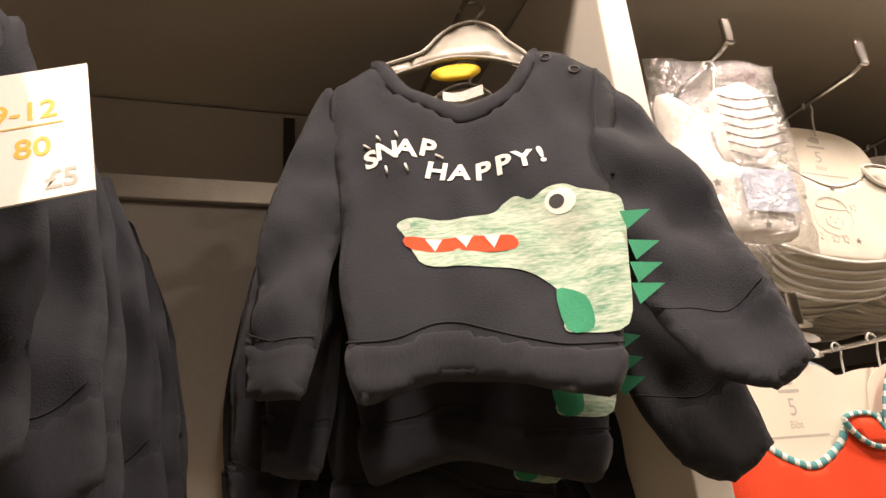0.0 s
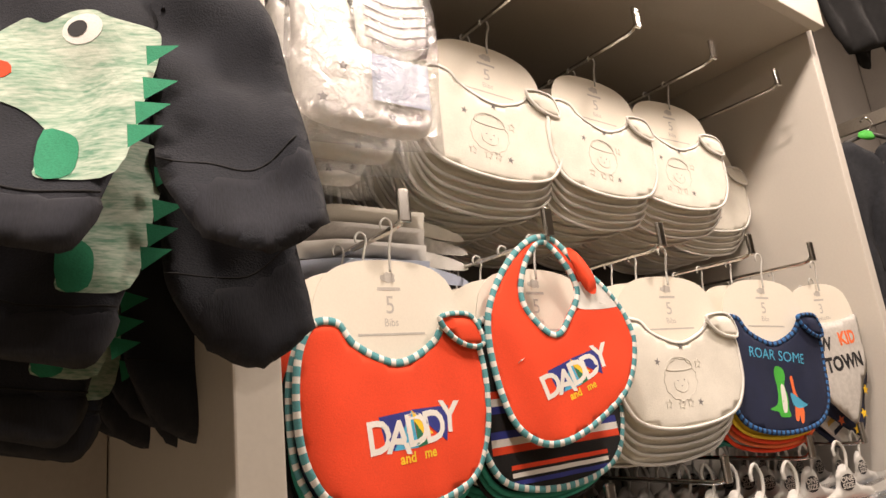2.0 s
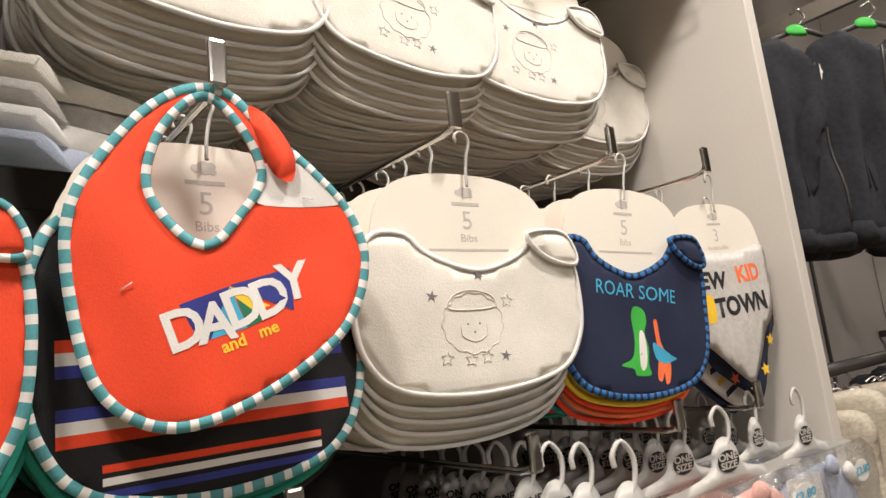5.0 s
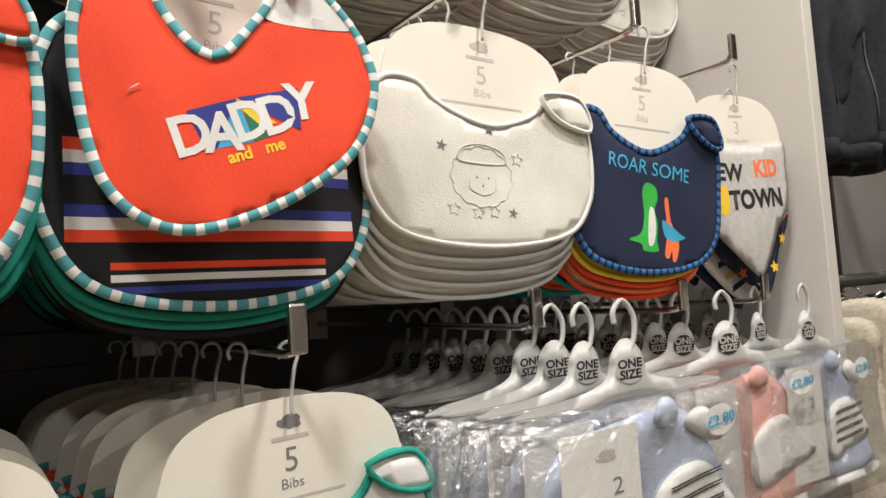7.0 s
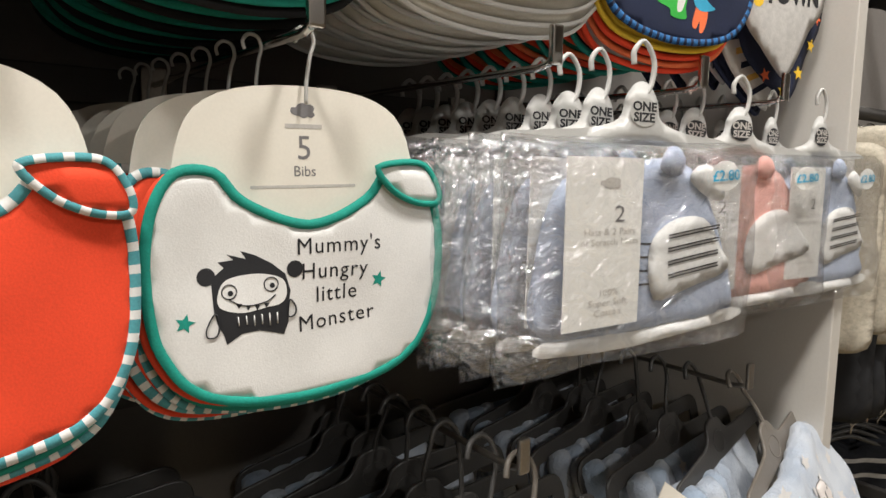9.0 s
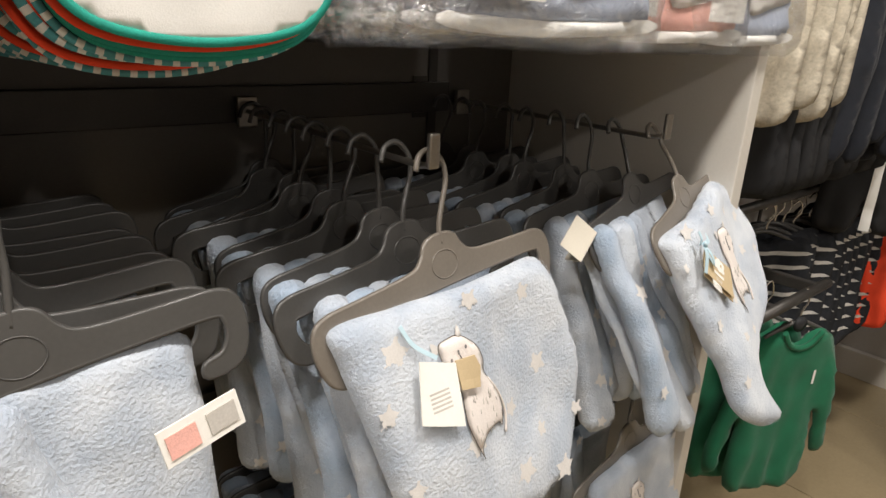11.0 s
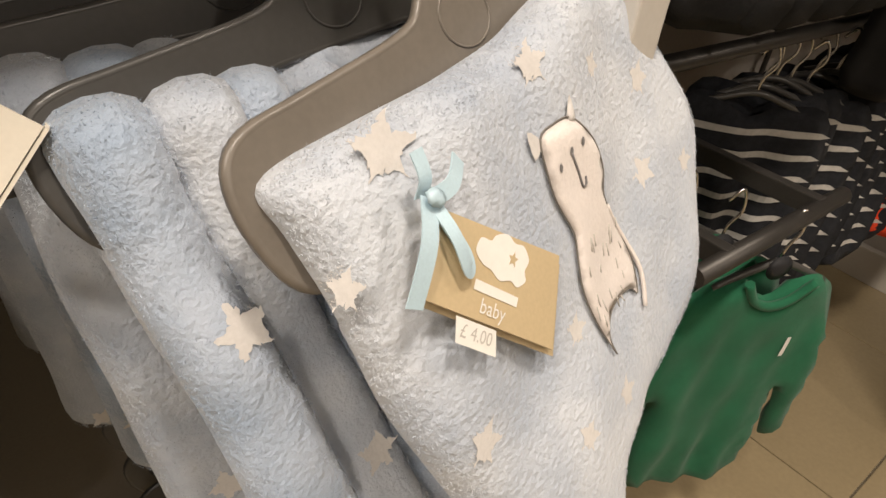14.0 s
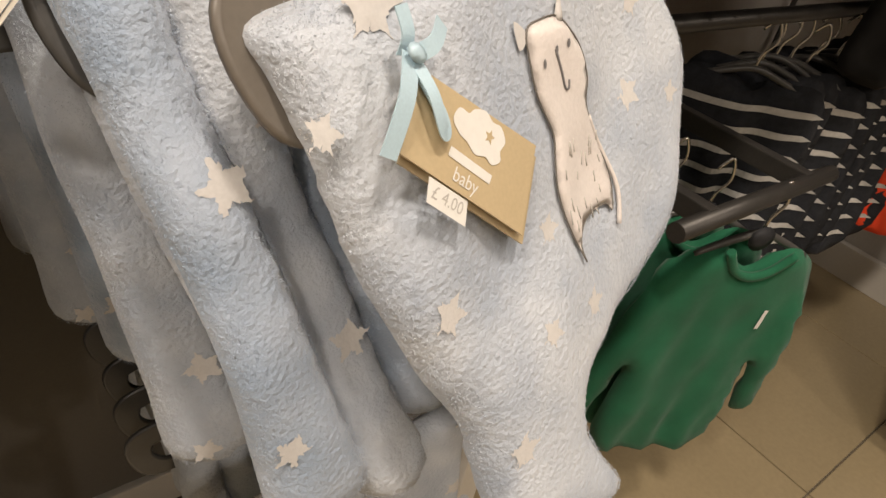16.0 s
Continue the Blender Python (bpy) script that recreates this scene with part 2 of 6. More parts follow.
def slab(loops, surf=flat, thick=0.004, res=0.012, bm=None, mi=0):
    """A thin flat board or print with square edges; its front faces -y."""
    bm = bm or bmesh.new()
    dense = []
    for lp in loops:
        out = []
        for i in range(len(lp)):
            a, b = Vector(lp[i]), Vector(lp[(i + 1) % len(lp)])
            k = max(1, int((b - a).length / 0.008))
            out += [tuple(a.lerp(b, j / k)) for j in range(k)]
        dense.append(out)
    vx, vz, fs = triangulate(dense, min(res, 0.012))
    front, back = [], []
    for x, z in zip(vx, vz):
        y = surf(x, z)
        front.append(bm.verts.new((x, y - thick / 2, z)))
        back.append(bm.verts.new((x, y + thick / 2, z)))
    count = {}
    for f in fs:
        a, b, c = f[:3]
        area = (vx[b] - vx[a]) * (vz[c] - vz[a]) - (vx[c] - vx[a]) * (vz[b] - vz[a])
        tri = (a, b, c) if area > 0 else (a, c, b)
        for src, t in ((front, tri), (back, tri[::-1])):
            nf = bm.faces.new([src[i] for i in t])
            nf.smooth, nf.material_index = False, mi
        for i in range(3):
            e = (tri[i], tri[(i + 1) % 3])
            count[e] = 1
    for a, b in count:
        if (b, a) not in count:
            nf = bm.faces.new((front[b], front[a], back[a], back[b]))
            nf.smooth, nf.material_index = False, mi
    return bm


def sheet(loops, surf=flat, thick=0.004, res=0.012, rim=None, bm=None, mi=0):
    """A closed soft slab whose outline lies in x, z and whose front faces -y; its edges are rounded over rim."""
    if thick < 0.0025:
        return slab(loops, surf, thick, res, bm, mi)
    bm = bm or bmesh.new()
    vx, vz, fs = triangulate(loops, res)
    d = edge_dist(vx, vz, loops)
    rim = rim or thick * 0.7
    e = np.clip(d / rim, 0, 1)
    h = thick / 2 * np.sqrt(np.maximum(0, 1 - (1 - e) ** 2))
    front, back = [], []
    for x, z, k, dd in zip(vx, vz, h, d):
        y = surf(x, z)
        if dd < 1e-5:
            v = bm.verts.new((x, y, z))
            front.append(v)
            back.append(v)
        else:
            front.append(bm.verts.new((x, y - k, z)))
            back.append(bm.verts.new((x, y + k, z)))
    for f in fs:
        a, b, c = f[:3]
        area = (vx[b] - vx[a]) * (vz[c] - vz[a]) - (vx[c] - vx[a]) * (vz[b] - vz[a])
        tri = (a, b, c) if area > 0 else (a, c, b)
        for src, t in ((front, tri), (back, tri[::-1])):
            try:
                nf = bm.faces.new([src[i] for i in t])
                nf.smooth, nf.material_index = True, mi
            except ValueError:
                pass
    return bm


def decal(loops, front, off=0.0012, res=0.01, bm=None, mi=0):
    """A thin print or applique that follows the cloth in front of it."""
    return slab(loops, lambda x, z: front(x, z) - off * 0.17, 0.0001, res, bm, mi)


def front_of(surf, thick):
    return lambda x, z: surf(x, z) - thick / 2


def tube(pts, r, seg=6, closed=False, bm=None, stripe=0.0, mi=0):
    bm = bm or bmesh.new()
    p = [Vector(q) for q in pts]
    n = len(p)
    rings, run, mids = [], 0.0, []
    side = None
    for i in range(n):
        a = p[(i - 1) % n] if (closed or i > 0) else p[i]
        b = p[(i + 1) % n] if (closed or i < n - 1) else p[i]
        t = (b - a)
        t = t.normalized() if t.length > 1e-9 else Vector((0, 0, 1))
        if side is None:
            side = t.orthogonal().normalized()
        side = (side - t * side.dot(t))
        side = side.normalized() if side.length > 1e-6 else t.orthogonal().normalized()
        up = t.cross(side)
        rr = r(i / max(1, n - 1)) if callable(r) else r
        rings.append([bm.verts.new(p[i] + rr * (math.cos(w) * side + math.sin(w) * up)) for w in (2 * math.pi * k / seg for k in range(seg))])
    for i in range(n if closed else n - 1):
        A, B = rings[i], rings[(i + 1) % n]
        run += (p[(i + 1) % n] - p[i]).length
        m = mi + (int(run / stripe) % 2 if stripe else 0)
        off = 0
        if closed and i == n - 1:
            off = min(range(seg), key=lambda o: (A[0].co - B[o].co).length)
        for k in range(seg):
            f = bm.faces.new((A[k], A[(k + 1) % seg], B[(k + 1 + off) % seg], B[(k + off) % seg]))
            f.smooth, f.material_index = True, m
    if not closed:
        for ring, s in ((rings[0], -1), (rings[-1], 1)):
            f = bm.faces.new(ring[::s])
            f.material_index = mi
    return bm


def binding(loop, surf, r, stripe=0.0):
    """A flat tape folded over an outline; resampled evenly so that its stripes are even."""
    pts = [Vector(p) for p in loop]
    run = sum((pts[(i + 1) % len(pts)] - pts[i]).length for i in range(len(pts)))
    k = max(24, round(run / (stripe / 3 if stripe else 0.007)))
    out, i, left = [], 0, 0.0
    for j in range(k):
        want = run * j / k
        while left + (pts[(i + 1) % len(pts)] - pts[i % len(pts)]).length < want:
            left += (pts[(i + 1) % len(pts)] - pts[i % len(pts)]).length
            i += 1
        a, b = pts[i % len(pts)], pts[(i + 1) % len(pts)]
        out.append(a.lerp(b, (want - left) / max(1e-9, (b - a).length)))
    turn = 1.0 if sum(a.x * b.y - b.x * a.y for a, b in zip(out, out[1:] + out[:1])) > 0 else -1.0
    bm, rings = bmesh.new(), []
    section = ((0.0006, 0.0), (0.0003, -0.0015), (-r, -0.0023), (-2.0 * r, -0.0022), (-2.15 * r, -0.001), (-2.0 * r, 0.0022), (0.0003, 0.0015))
    for j in range(k):
        d = (out[(j + 1) % k] - out[j - 1]).normalized()
        n = Vector((d.y, -d.x)) * turn
        ring = []
        for u, h in section:
            q = out[j] + n * u
            ring.append(bm.verts.new((q.x, surf(q.x, q.y) + h, q.y)))
        rings.append(ring)
    m = len(section)
    for j in range(k):
        A, B = rings[j], rings[(j + 1) % k]
        for q in range(m):
            f = bm.faces.new((A[q], A[(q + 1) % m], B[(q + 1) % m], B[q]))
            f.smooth, f.material_index = True, (1 if stripe and j % 5 >= 3 else 0)
    return bm


def text_mesh(body, size, x, z, front, rot=0.0, off=0.0012, bold=0.0, align="CENTER", shear=0.0, space=1.0):
    """Lettering in the built-in font, laid on the cloth or card."""
    cu = bpy.data.curves.new("lettering", "FONT")
    cu.body, cu.size, cu.align_x, cu.align_y, cu.offset, cu.shear, cu.space_character = body, size, align, "CENTER", bold, shear, space
    cu.resolution_u = 3
    ob = bpy.data.objects.new("lettering", cu)
    scene.collection.objects.link(ob)
    dg = bpy.context.evaluated_depsgraph_get()
    me = bpy.data.meshes.new_from_object(ob.evaluated_get(dg))
    bm = bmesh.new()
    bm.from_mesh(me)
    bpy.data.objects.remove(ob)
    bpy.data.curves.remove(cu)
    bpy.data.meshes.remove(me)
    bmesh.ops.triangulate(bm, faces=bm.faces)
    c, s = math.cos(radians(rot)), math.sin(radians(rot))
    for v in bm.verts:
        u, w = v.co.x, v.co.y
        X, Z = x + c * u - s * w, z + s * u + c * w
        v.co = (X, front(X, Z) - off * 0.17, Z)
    for f in bm.faces:
        f.material_index = 0
    return bm


def ellipse(cx, cz, rx, rz, n=20, rot=0.0):
    c, s = math.cos(radians(rot)), math.sin(radians(rot))
    return [(cx + c * rx * math.cos(a) - s * rz * math.sin(a), cz + s * rx * math.cos(a) + c * rz * math.sin(a)) for a in (2 * math.pi * i / n for i in range(n))]


def star(cx, cz, r, rot=0.0, inner=0.45):
    # small uneven teeth along the edge read as woven pile
    return [(cx + (r if i % 2 == 0 else r * inner) * math.sin(radians(rot) + math.pi * i / 5), cz + (r if i % 2 == 0 else r * inner) * math.cos(radians(rot) + math.pi * i / 5)) for i in range(10)]


def quad(x0, z0, x1, z1):
    return [(x0, z0), (x1, z0), (x1, z1), (x0, z1)]


def merge(*bms):
    """Joins several pieces of one print into one bmesh."""
    out = bms[0]
    for b in bms[1:]:
        me = bpy.data.meshes.new("tmp")
        b.to_mesh(me)
        b.free()
        out.from_mesh(me)
        bpy.data.meshes.remove(me)
    return out


# ---------------------------------------------------------------- large structure
BACK = 1.03
FRONT = 0.54
FLOOR = 0.085


def solid(name, bm, mat, label="", category=""):
    return tagged(link_mesh(name, bm, mat), label, category, "", "structure")


solid("wall_back", box(-2.6, 3.75, BACK, BACK + 0.12, FLOOR, 3.3), PLASTER, "grey painted back wall of the shop", "wall")
solid("wall_west", box(-2.72, -2.6, -4.2, BACK + 0.12, FLOOR, 3.3), PLASTER, "plain grey shop wall", "wall")
solid("wall_south", box(-2.6, 7.0, -4.32, -4.2, FLOOR, 3.3), PLASTER, "plain grey shop wall", "wall")
solid("wall_east", box(7.0, 7.12, -4.32, BACK + 0.12, FLOOR, 3.3), PLASTER, "plain grey shop wall", "wall")
solid("wall_north", box(3.75, 7.0, BACK, BACK + 0.12, FLOOR, 3.3), PLASTER, "plain grey shop wall", "wall")
solid("ceiling", box(-2.72, 7.12, -4.32, BACK + 0.12, 3.3, 3.4), CEIL, "pale painted shop ceiling", "ceiling")
floor = solid("floor", box(-2.72, 7.12, -4.32, BACK + 0.12, FLOOR - 0.06, FLOOR - 0.006), GROUT, "floor of polished cream tiles with dark joints", "floor")

solid("partition_1", box(0.49, 0.527, FRONT, BACK - 0.002, FLOOR + 0.001, 2.34, 0.002), PANEL, "white laminate divider between two display bays", "partition")
solid("partition_2", box(1.65, 1.678, FRONT, BACK - 0.002, FLOOR + 0.001, 2.75, 0.002), PANEL, "white laminate divider at the end of the bib bay", "partition")
solid("partition_3", box(-0.72, -0.683, FRONT, BACK - 0.002, FLOOR + 0.001, 2.34, 0.002), PANEL, "white laminate divider of the jumper bay", "partition")
solid("end_wall", box(3.52, 4.5, 0.2, BACK - 0.002, FLOOR, 3.298, 0.003), PLASTER, "tall pale end wall of the display", "wall")
solid("canopy", box(-0.72, 1.648, FRONT - 0.012, BACK - 0.002, 2.343, 2.383, 0.002), WALLM, "grey laminate top shelf over the bays", "canopy")
solid("fascia", box(-0.72, 1.648, FRONT - 0.034, FRONT - 0.014, 2.335, 2.75, 0.002), PANEL, "white fascia board above the bays", "fascia")
solid("baseboard", box(3.49, 3.518, 0.2, BACK - 0.03, FLOOR, 0.195, 0.004), PANEL, "white baseboard at the end wall", "baseboard")
solid("plinth", box(-0.7, 3.49, BACK - 0.03, BACK - 0.002, FLOOR, 0.165, 0.003), PANEL, "white plinth along the back wall", "baseboard")
# the second bay's panel is coloured darker to stand in for shade
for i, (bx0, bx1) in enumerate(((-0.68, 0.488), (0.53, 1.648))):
    solid("back_panel_%d" % (i + 1), box(bx0, bx1, BACK - 0.02, BACK - 0.003, 0.17, 2.34), (PLASTER, BACK_SHADE)[i], "grey laminate back panel of the bay", "panel")
for i, ux in enumerate((-0.1, 0.215, 0.62, 1.45, 1.9, 2.9)):
    solid("slot_upright_%d" % (i + 1), box(ux - 0.009, ux + 0.009, BACK - 0.026, BACK - 0.021, 0.18, 2.33), GUN, "dark slotted upright in the back panel", "upright")

for x, y in LAMP_ROW:
    ceiling_lamp(x, y, (25 if x < 2 else 13) if y > -1 else 22)


def ceiling_spot(x, y):
    t = thing("ceiling_light", "round white recessed ceiling downlight", "ceiling light", "ceiling lights", m=pose(x, y, 3.3))
    part("housing", tube([(0, 0, -0.001), (0, 0, -0.1)], 0.13, 20), PANEL, t)


for x, y in LAMP_ROW:
    ceiling_spot(x, y)
# ---------------------------------------------------------------- shop fittings
def display_hook(x, z, tip=0.565, mat=CHROME, label="chrome display hook with an upturned flat tip"):
    t = thing("display_hook", label, "display hook", "hooks of the display bay", m=pose(x, tip, z))
    L = BACK - 0.045 - tip
    part("rod", tube([(0, L, 0.004), (0, 0.02, 0.0), (0, 0.008, 0.002), (0, 0.002, 0.008)], 0.0034, 8), mat, t)
    part("tip", box(-0.0065, 0.0065, -0.003, 0.003, 0.0, 0.034, 0.0022), mat, t)
    part("bracket", box(-0.014, 0.014, L - 0.004, L + 0.006, -0.018, 0.024, 0.002), STEEL, t)


def back_rail(x0, x1, z, mat, h=0.04):
    t = thing("back_rail", "flat metal rail fixed across the back panel", "rail", "rails of the display bays", m=pose(x0, BACK - 0.036, z))
    part("bar", box(0, x1 - x0, 0, 0.012, -h / 2, h / 2, 0.002), mat, t)
    for u in (0.05, x1 - x0 - 0.05):
        part("bracket", box(u - 0.02, u + 0.02, 0.0125, 0.0155, -h / 2 - 0.01, h / 2 + 0.01), GUN, t)


ROW1, ROW2, ROW3, ROW4, ROW5 = 2.212, 1.875, 1.572, 1.208, 0.76
COLS1 = (0.68, 0.89, 1.112, 1.315, 1.53)
COLS2 = (0.666, 0.859, 1.07, 1.297, 1.497)
COLS3 = (0.70, 0.893, 1.115, 1.34, 1.52)
COLS4 = (0.735, 1.10, 1.503)
for z, cols in ((ROW1, COLS1), (ROW2, COLS2), (ROW3, COLS3)):
    for x in cols:
        display_hook(x, z)
for x in COLS4:
    display_hook(x, ROW4, 0.575, STEEL, "steel display hook with an upturned tip")
for z in (ROW1, ROW2, ROW3):
    back_rail(0.53, 1.645, z, GUN)
back_rail(0.53, 1.48, ROW4 + 0.012, GUN, 0.05)
back_rail(0.53, 1.60, ROW5, GUN, 0.05)
back_rail(-0.68, 0.486, 2.19, STEEL, 0.038)

# ---------------------------------------------------------------- bibs
BIB = smooth([(-0.092, -0.09), (-0.109, -0.12), (-0.114, -0.17), (-0.106, -0.222), (-0.075, -0.26), (0, -0.273), (0.075, -0.26), (0.106, -0.222), (0.114, -0.17), (0.11, -0.12), (0.094, -0.088),
              (0.066, -0.086), (0.045, -0.112), (0.0, -0.13), (-0.045, -0.112), (-0.064, -0.09)], 5)
BIB_SHORT = [(x, -0.088 + (z + 0.088) * 0.77) for x, z in BIB]
BIB_MID = [(x, -0.088 + (z + 0.088) * 0.92) for x, z in BIB]
CARD_DOME = smooth([(-0.088, -0.118), (-0.09, -0.085), (-0.075, -0.05), (-0.035, -0.034), (0.035, -0.034), (0.075, -0.05), (0.09, -0.085), (0.088, -0.118), (0.03, -0.14), (-0.03, -0.14)], 4)
KEYHOLE = [smooth([(-0.012, -0.004), (-0.05, -0.03), (-0.088, -0.085), (-0.09, -0.15), (-0.075, -0.203), (-0.035, -0.228), (0.025, -0.216), (0.085, -0.18), (0.108, -0.135), (0.1, -0.095), (0.075, -0.065), (0.045, -0.035), (0.02, -0.006)], 5),
           smooth([(0.002, -0.014), (-0.024, -0.035), (-0.037, -0.068), (-0.03, -0.092), (-0.008, -0.113), (0.014, -0.095), (0.032, -0.068), (0.022, -0.035)], 5)]
CLOUD = smooth([(-0.009, -0.005), (-0.0135, -0.002), (-0.0125, 0.0025), (-0.008, 0.003), (-0.006, 0.0055), (-0.001, 0.0075), (0.0035, 0.006), (0.008, 0.0065), (0.012, 0.003), (0.011, -0.001), (0.0125, -0.004), (0.009, -0.007), (0.005, -0.006), (0.0, -0.0075), (-0.005, -0.0055)], 4)


def shifted(loop, dx, dz, s=1.0):
    return [(dx + s * x, dz + s * z) for x, z in loop]


def hook_loop(parent, mat=HANGERW):
    """Clear plastic hook that carries a card on the rod."""
    pts = smooth([(0, 0, -0.045), (0.001, 0, -0.028), (0.004, 0, -0.012), (0.007, 0, -0.003), (0.005, 0, 0.005), (-0.002, 0, 0.007), (-0.007, 0, 0.002), (-0.006, 0, -0.004)], 4, False)
    part("plastic_hook", tube(pts, 0.0014, 6), mat, parent, "pale plastic hook")


def header_card(parent, y, number, words, dark=False):
    f = lambda x, z: y - 0.0006
    c = part("header_card", sheet([CARD_DOME], lambda x, z: y, 0.0012, 0.02, 0.001), CARD, parent, "cream rounded header card with grey print")
    ink = INK if dark else PALEINK
    part("cloud_mark", decal([shifted(CLOUD, 0, -0.049, 0.7)], f, 0.001, 0.006), ink, c)
    part("print_bar", decal([quad(-0.014, -0.0615, 0.014, -0.0585)], f, 0.001, 0.01), PALEINK, c)
    part("number", text_mesh(number, 0.024, 0, -0.076, f, off=0.001), ink, c)
    part("lettering", text_mesh(words, 0.0105 if len(words) < 6 else 0.008, 0, -0.092, f, off=0.001), ink, c)
    part("print_bar", decal([quad(-0.04, -0.1035, 0.04, -0.1015)], f, 0.001, 0.02), PALEINK, c)
    return c


def binding_part(parent, loop, surf, mats, r=0.0032, stripe=0.0, label=""):
    return part("binding", binding(loop, surf, r, stripe), mats, parent, label)


def flap(parent, surf, mat, bind, stripe=0.0):
    """The fastening strap folded over one shoulder of the bib."""
    lp = smooth([(0.052, -0.088), (0.092, -0.084), (0.108, -0.1), (0.11, -0.118), (0.09, -0.119), (0.066, -0.108)], 5)
    s2 = lambda x, z: surf(x, z) - 0.006
    st = part("strap", sheet([lp], s2, 0.003, 0.012), mat, parent)
    part("strap_binding", binding(lp, s2, 0.0013 if bind is WHITE else 0.002, stripe), bind, st)


def daddy_print(parent, front, cx, cz, s, rot):
    """White lettering over a band of coloured triangles, with a yellow line below."""
    c, k = math.cos(radians(rot)), math.sin(radians(rot))
    put_at = lambda pts: [(cx + s * (c * x - k * z), cz + s * (k * x + c * z)) for x, z in pts]
    tris = [(BLUE, [(-0.04, 0.014), (-0.004, 0.017), (-0.026, -0.014), (-0.034, -0.012)]), (SKY, [(-0.026, -0.014), (-0.004, 0.017), (0.0, -0.014)]), (YELLOW, [(0.0, -0.004), (-0.004, 0.017), (0.02, -0.004)]),
            (DGREEN, [(0.0, -0.014), (-0.002, 0.008), (0.014, -0.012)]), (ORANGE, [(-0.008, 0.01), (-0.004, 0.017), (-0.012, -0.002)]), (BLUE, [(-0.004, 0.0175), (0.042, 0.018), (0.036, -0.012), (0.022, -0.002)])]
    pr = part("print", decal([put_at(tris[0][1])], front, 0.001, 0.012), tris[0][0], parent, "coloured triangle print")
    for i, (m, t) in enumerate(tris[1:]):
        part("triangle", decal([put_at(t)], front, 0.0013 + 0.0002 * i, 0.012), m, pr)
    for ch, u, w, r in (("D", -0.041, -0.003, 4), ("A", -0.02, -0.005, -6), ("D", 0.001, 0.0, 6), ("D", 0.022, 0.001, 6), ("Y", 0.042, 0.007, -4)):
        (X, Z), = put_at([(u, w)])
        part("letter", text_mesh(ch, 0.037 * s, X, Z, front, rot + r, 0.0032, 0.0009), WHITE, pr, "white printed letter")
    for word, u, w in (("and", -0.012, -0.0215), ("me", 0.014, -0.0195)):
        (X, Z), = put_at([(u, w)])
        part("lettering", text_mesh(word, 0.012 * s, X, Z, front, rot + 3, 0.002, 0.0003), YELLOW, pr, "yellow lettering")


def lamb_print(parent, front, cx, cz):
    """A faint stitched woolly lamb with small stars."""
    line = lambda pts, r=0.00035, cl=True: tube([(cx + x, front(cx + x, cz + z) - 0.0003, cz + z) for x, z in pts], r, 4, cl)
    wool = [((0.029 + 0.0022 * abs(math.sin(6.5 * a))) * math.cos(a), (0.025 + 0.002 * abs(math.sin(6.5 * a))) * math.sin(a) - 0.002) for a in (2 * math.pi * i / 78 for i in range(78))]
    cap = smooth([(-0.024, 0.012), (-0.02, 0.021), (-0.006, 0.026), (0.01, 0.025), (0.022, 0.02), (0.025, 0.012), (0.012, 0.0095), (-0.012, 0.0095)], 4)
    muzzle = smooth([(-0.013, -0.004), (-0.012, -0.013), (0.0, -0.018), (0.012, -0.013), (0.013, -0.004)], 4, False)
    pr = part("embroidery", merge(line(wool), line(cap, 0.0005), line(muzzle, 0.0003, False)), STITCH, parent, "faint grey stitched lamb outline")
    part("face", merge(*[decal([ellipse(cx + u, cz + w, 0.001, 0.001, 8)], front, 0.0012, 0.01) for u, w in ((-0.006, -0.003), (0.006, -0.003), (0.0, -0.01))]), INK, pr)
    for u, w, r in ((0.009, 0.04, 0.0058), (-0.038, 0.022, 0.0055), (0.029, -0.033, 0.0055)):
        part("star", decal([star(cx + u, cz + w, r, 12, 0.36)], front, 0.0012, 0.01), INK, pr)
    for u, w in ((0.037, 0.016), (-0.029, -0.03), (-0.006, -0.033), (0.01, -0.032)):
        part("star_outline", line(star(u, w, 0.0065, 8), 0.0003), STITCH, pr)


def lower_layers(parent, specs, y0, step, drop, seed, loop=BIB):
    """The further bibs of the pack, a little lower and behind."""
    for i, (m, bind, stripe) in enumerate(specs):
        sf = cloth(seed + i * 3, 0.004, 12)
        lp = shifted(loop, 0.0025 * ((i % 3) - 1), -drop * (i + 1))
        g = lambda x, z, sf=sf, i=i: y0 + step * (i + 1) + sf(x, z)
        b = part("under_bib", sheet([lp], g, 0.0032, 0.02), m, parent)
        part("binding", binding(lp, g, 0.0016 if bind is WHITE else 0.0026, stripe), bind, b)


def bib_pack(label, m, body, bind, prints, unders, seed, stripe=0.0, number="5", words="Bibs", strap=True, dark=False, thick=0.0035, loop=BIB, drop=0.006, flat_cloth=0.006):
    t = thing("bib_pack", label, "bib pack", "bib packs on the hooks", m=m)
    sf = cloth(seed, flat_cloth, 10)
    bib = part("bib", sheet([loop], sf, thick, 0.011), body, t)
    if bind:
        binding_part(bib, loop, sf, bind, 0.0018 if bind is WHITE else 0.003, stripe)
    if strap:
        flap(bib, sf, body, bind or body, stripe)
    prints(bib, front_of(sf, thick))
    header_card(t, 0.006, number, words, dark)
    hook_loop(t)
    lower_layers(t, unders, 0.006, 0.0065, drop, seed + 20, loop)
    return t


def no_print(b, f):
    return None


W = lambda n: [(CREAM, WHITE, 0.0)] * n
DUNDER = [(NAVYB, [TEAL, WHITE], 0.008), (DGREEN, TEALG, 0.0), (BLACK, TEALG, 0.0), (BLACK, BLACK, 0.0)]
TW = [TEAL, WHITE]

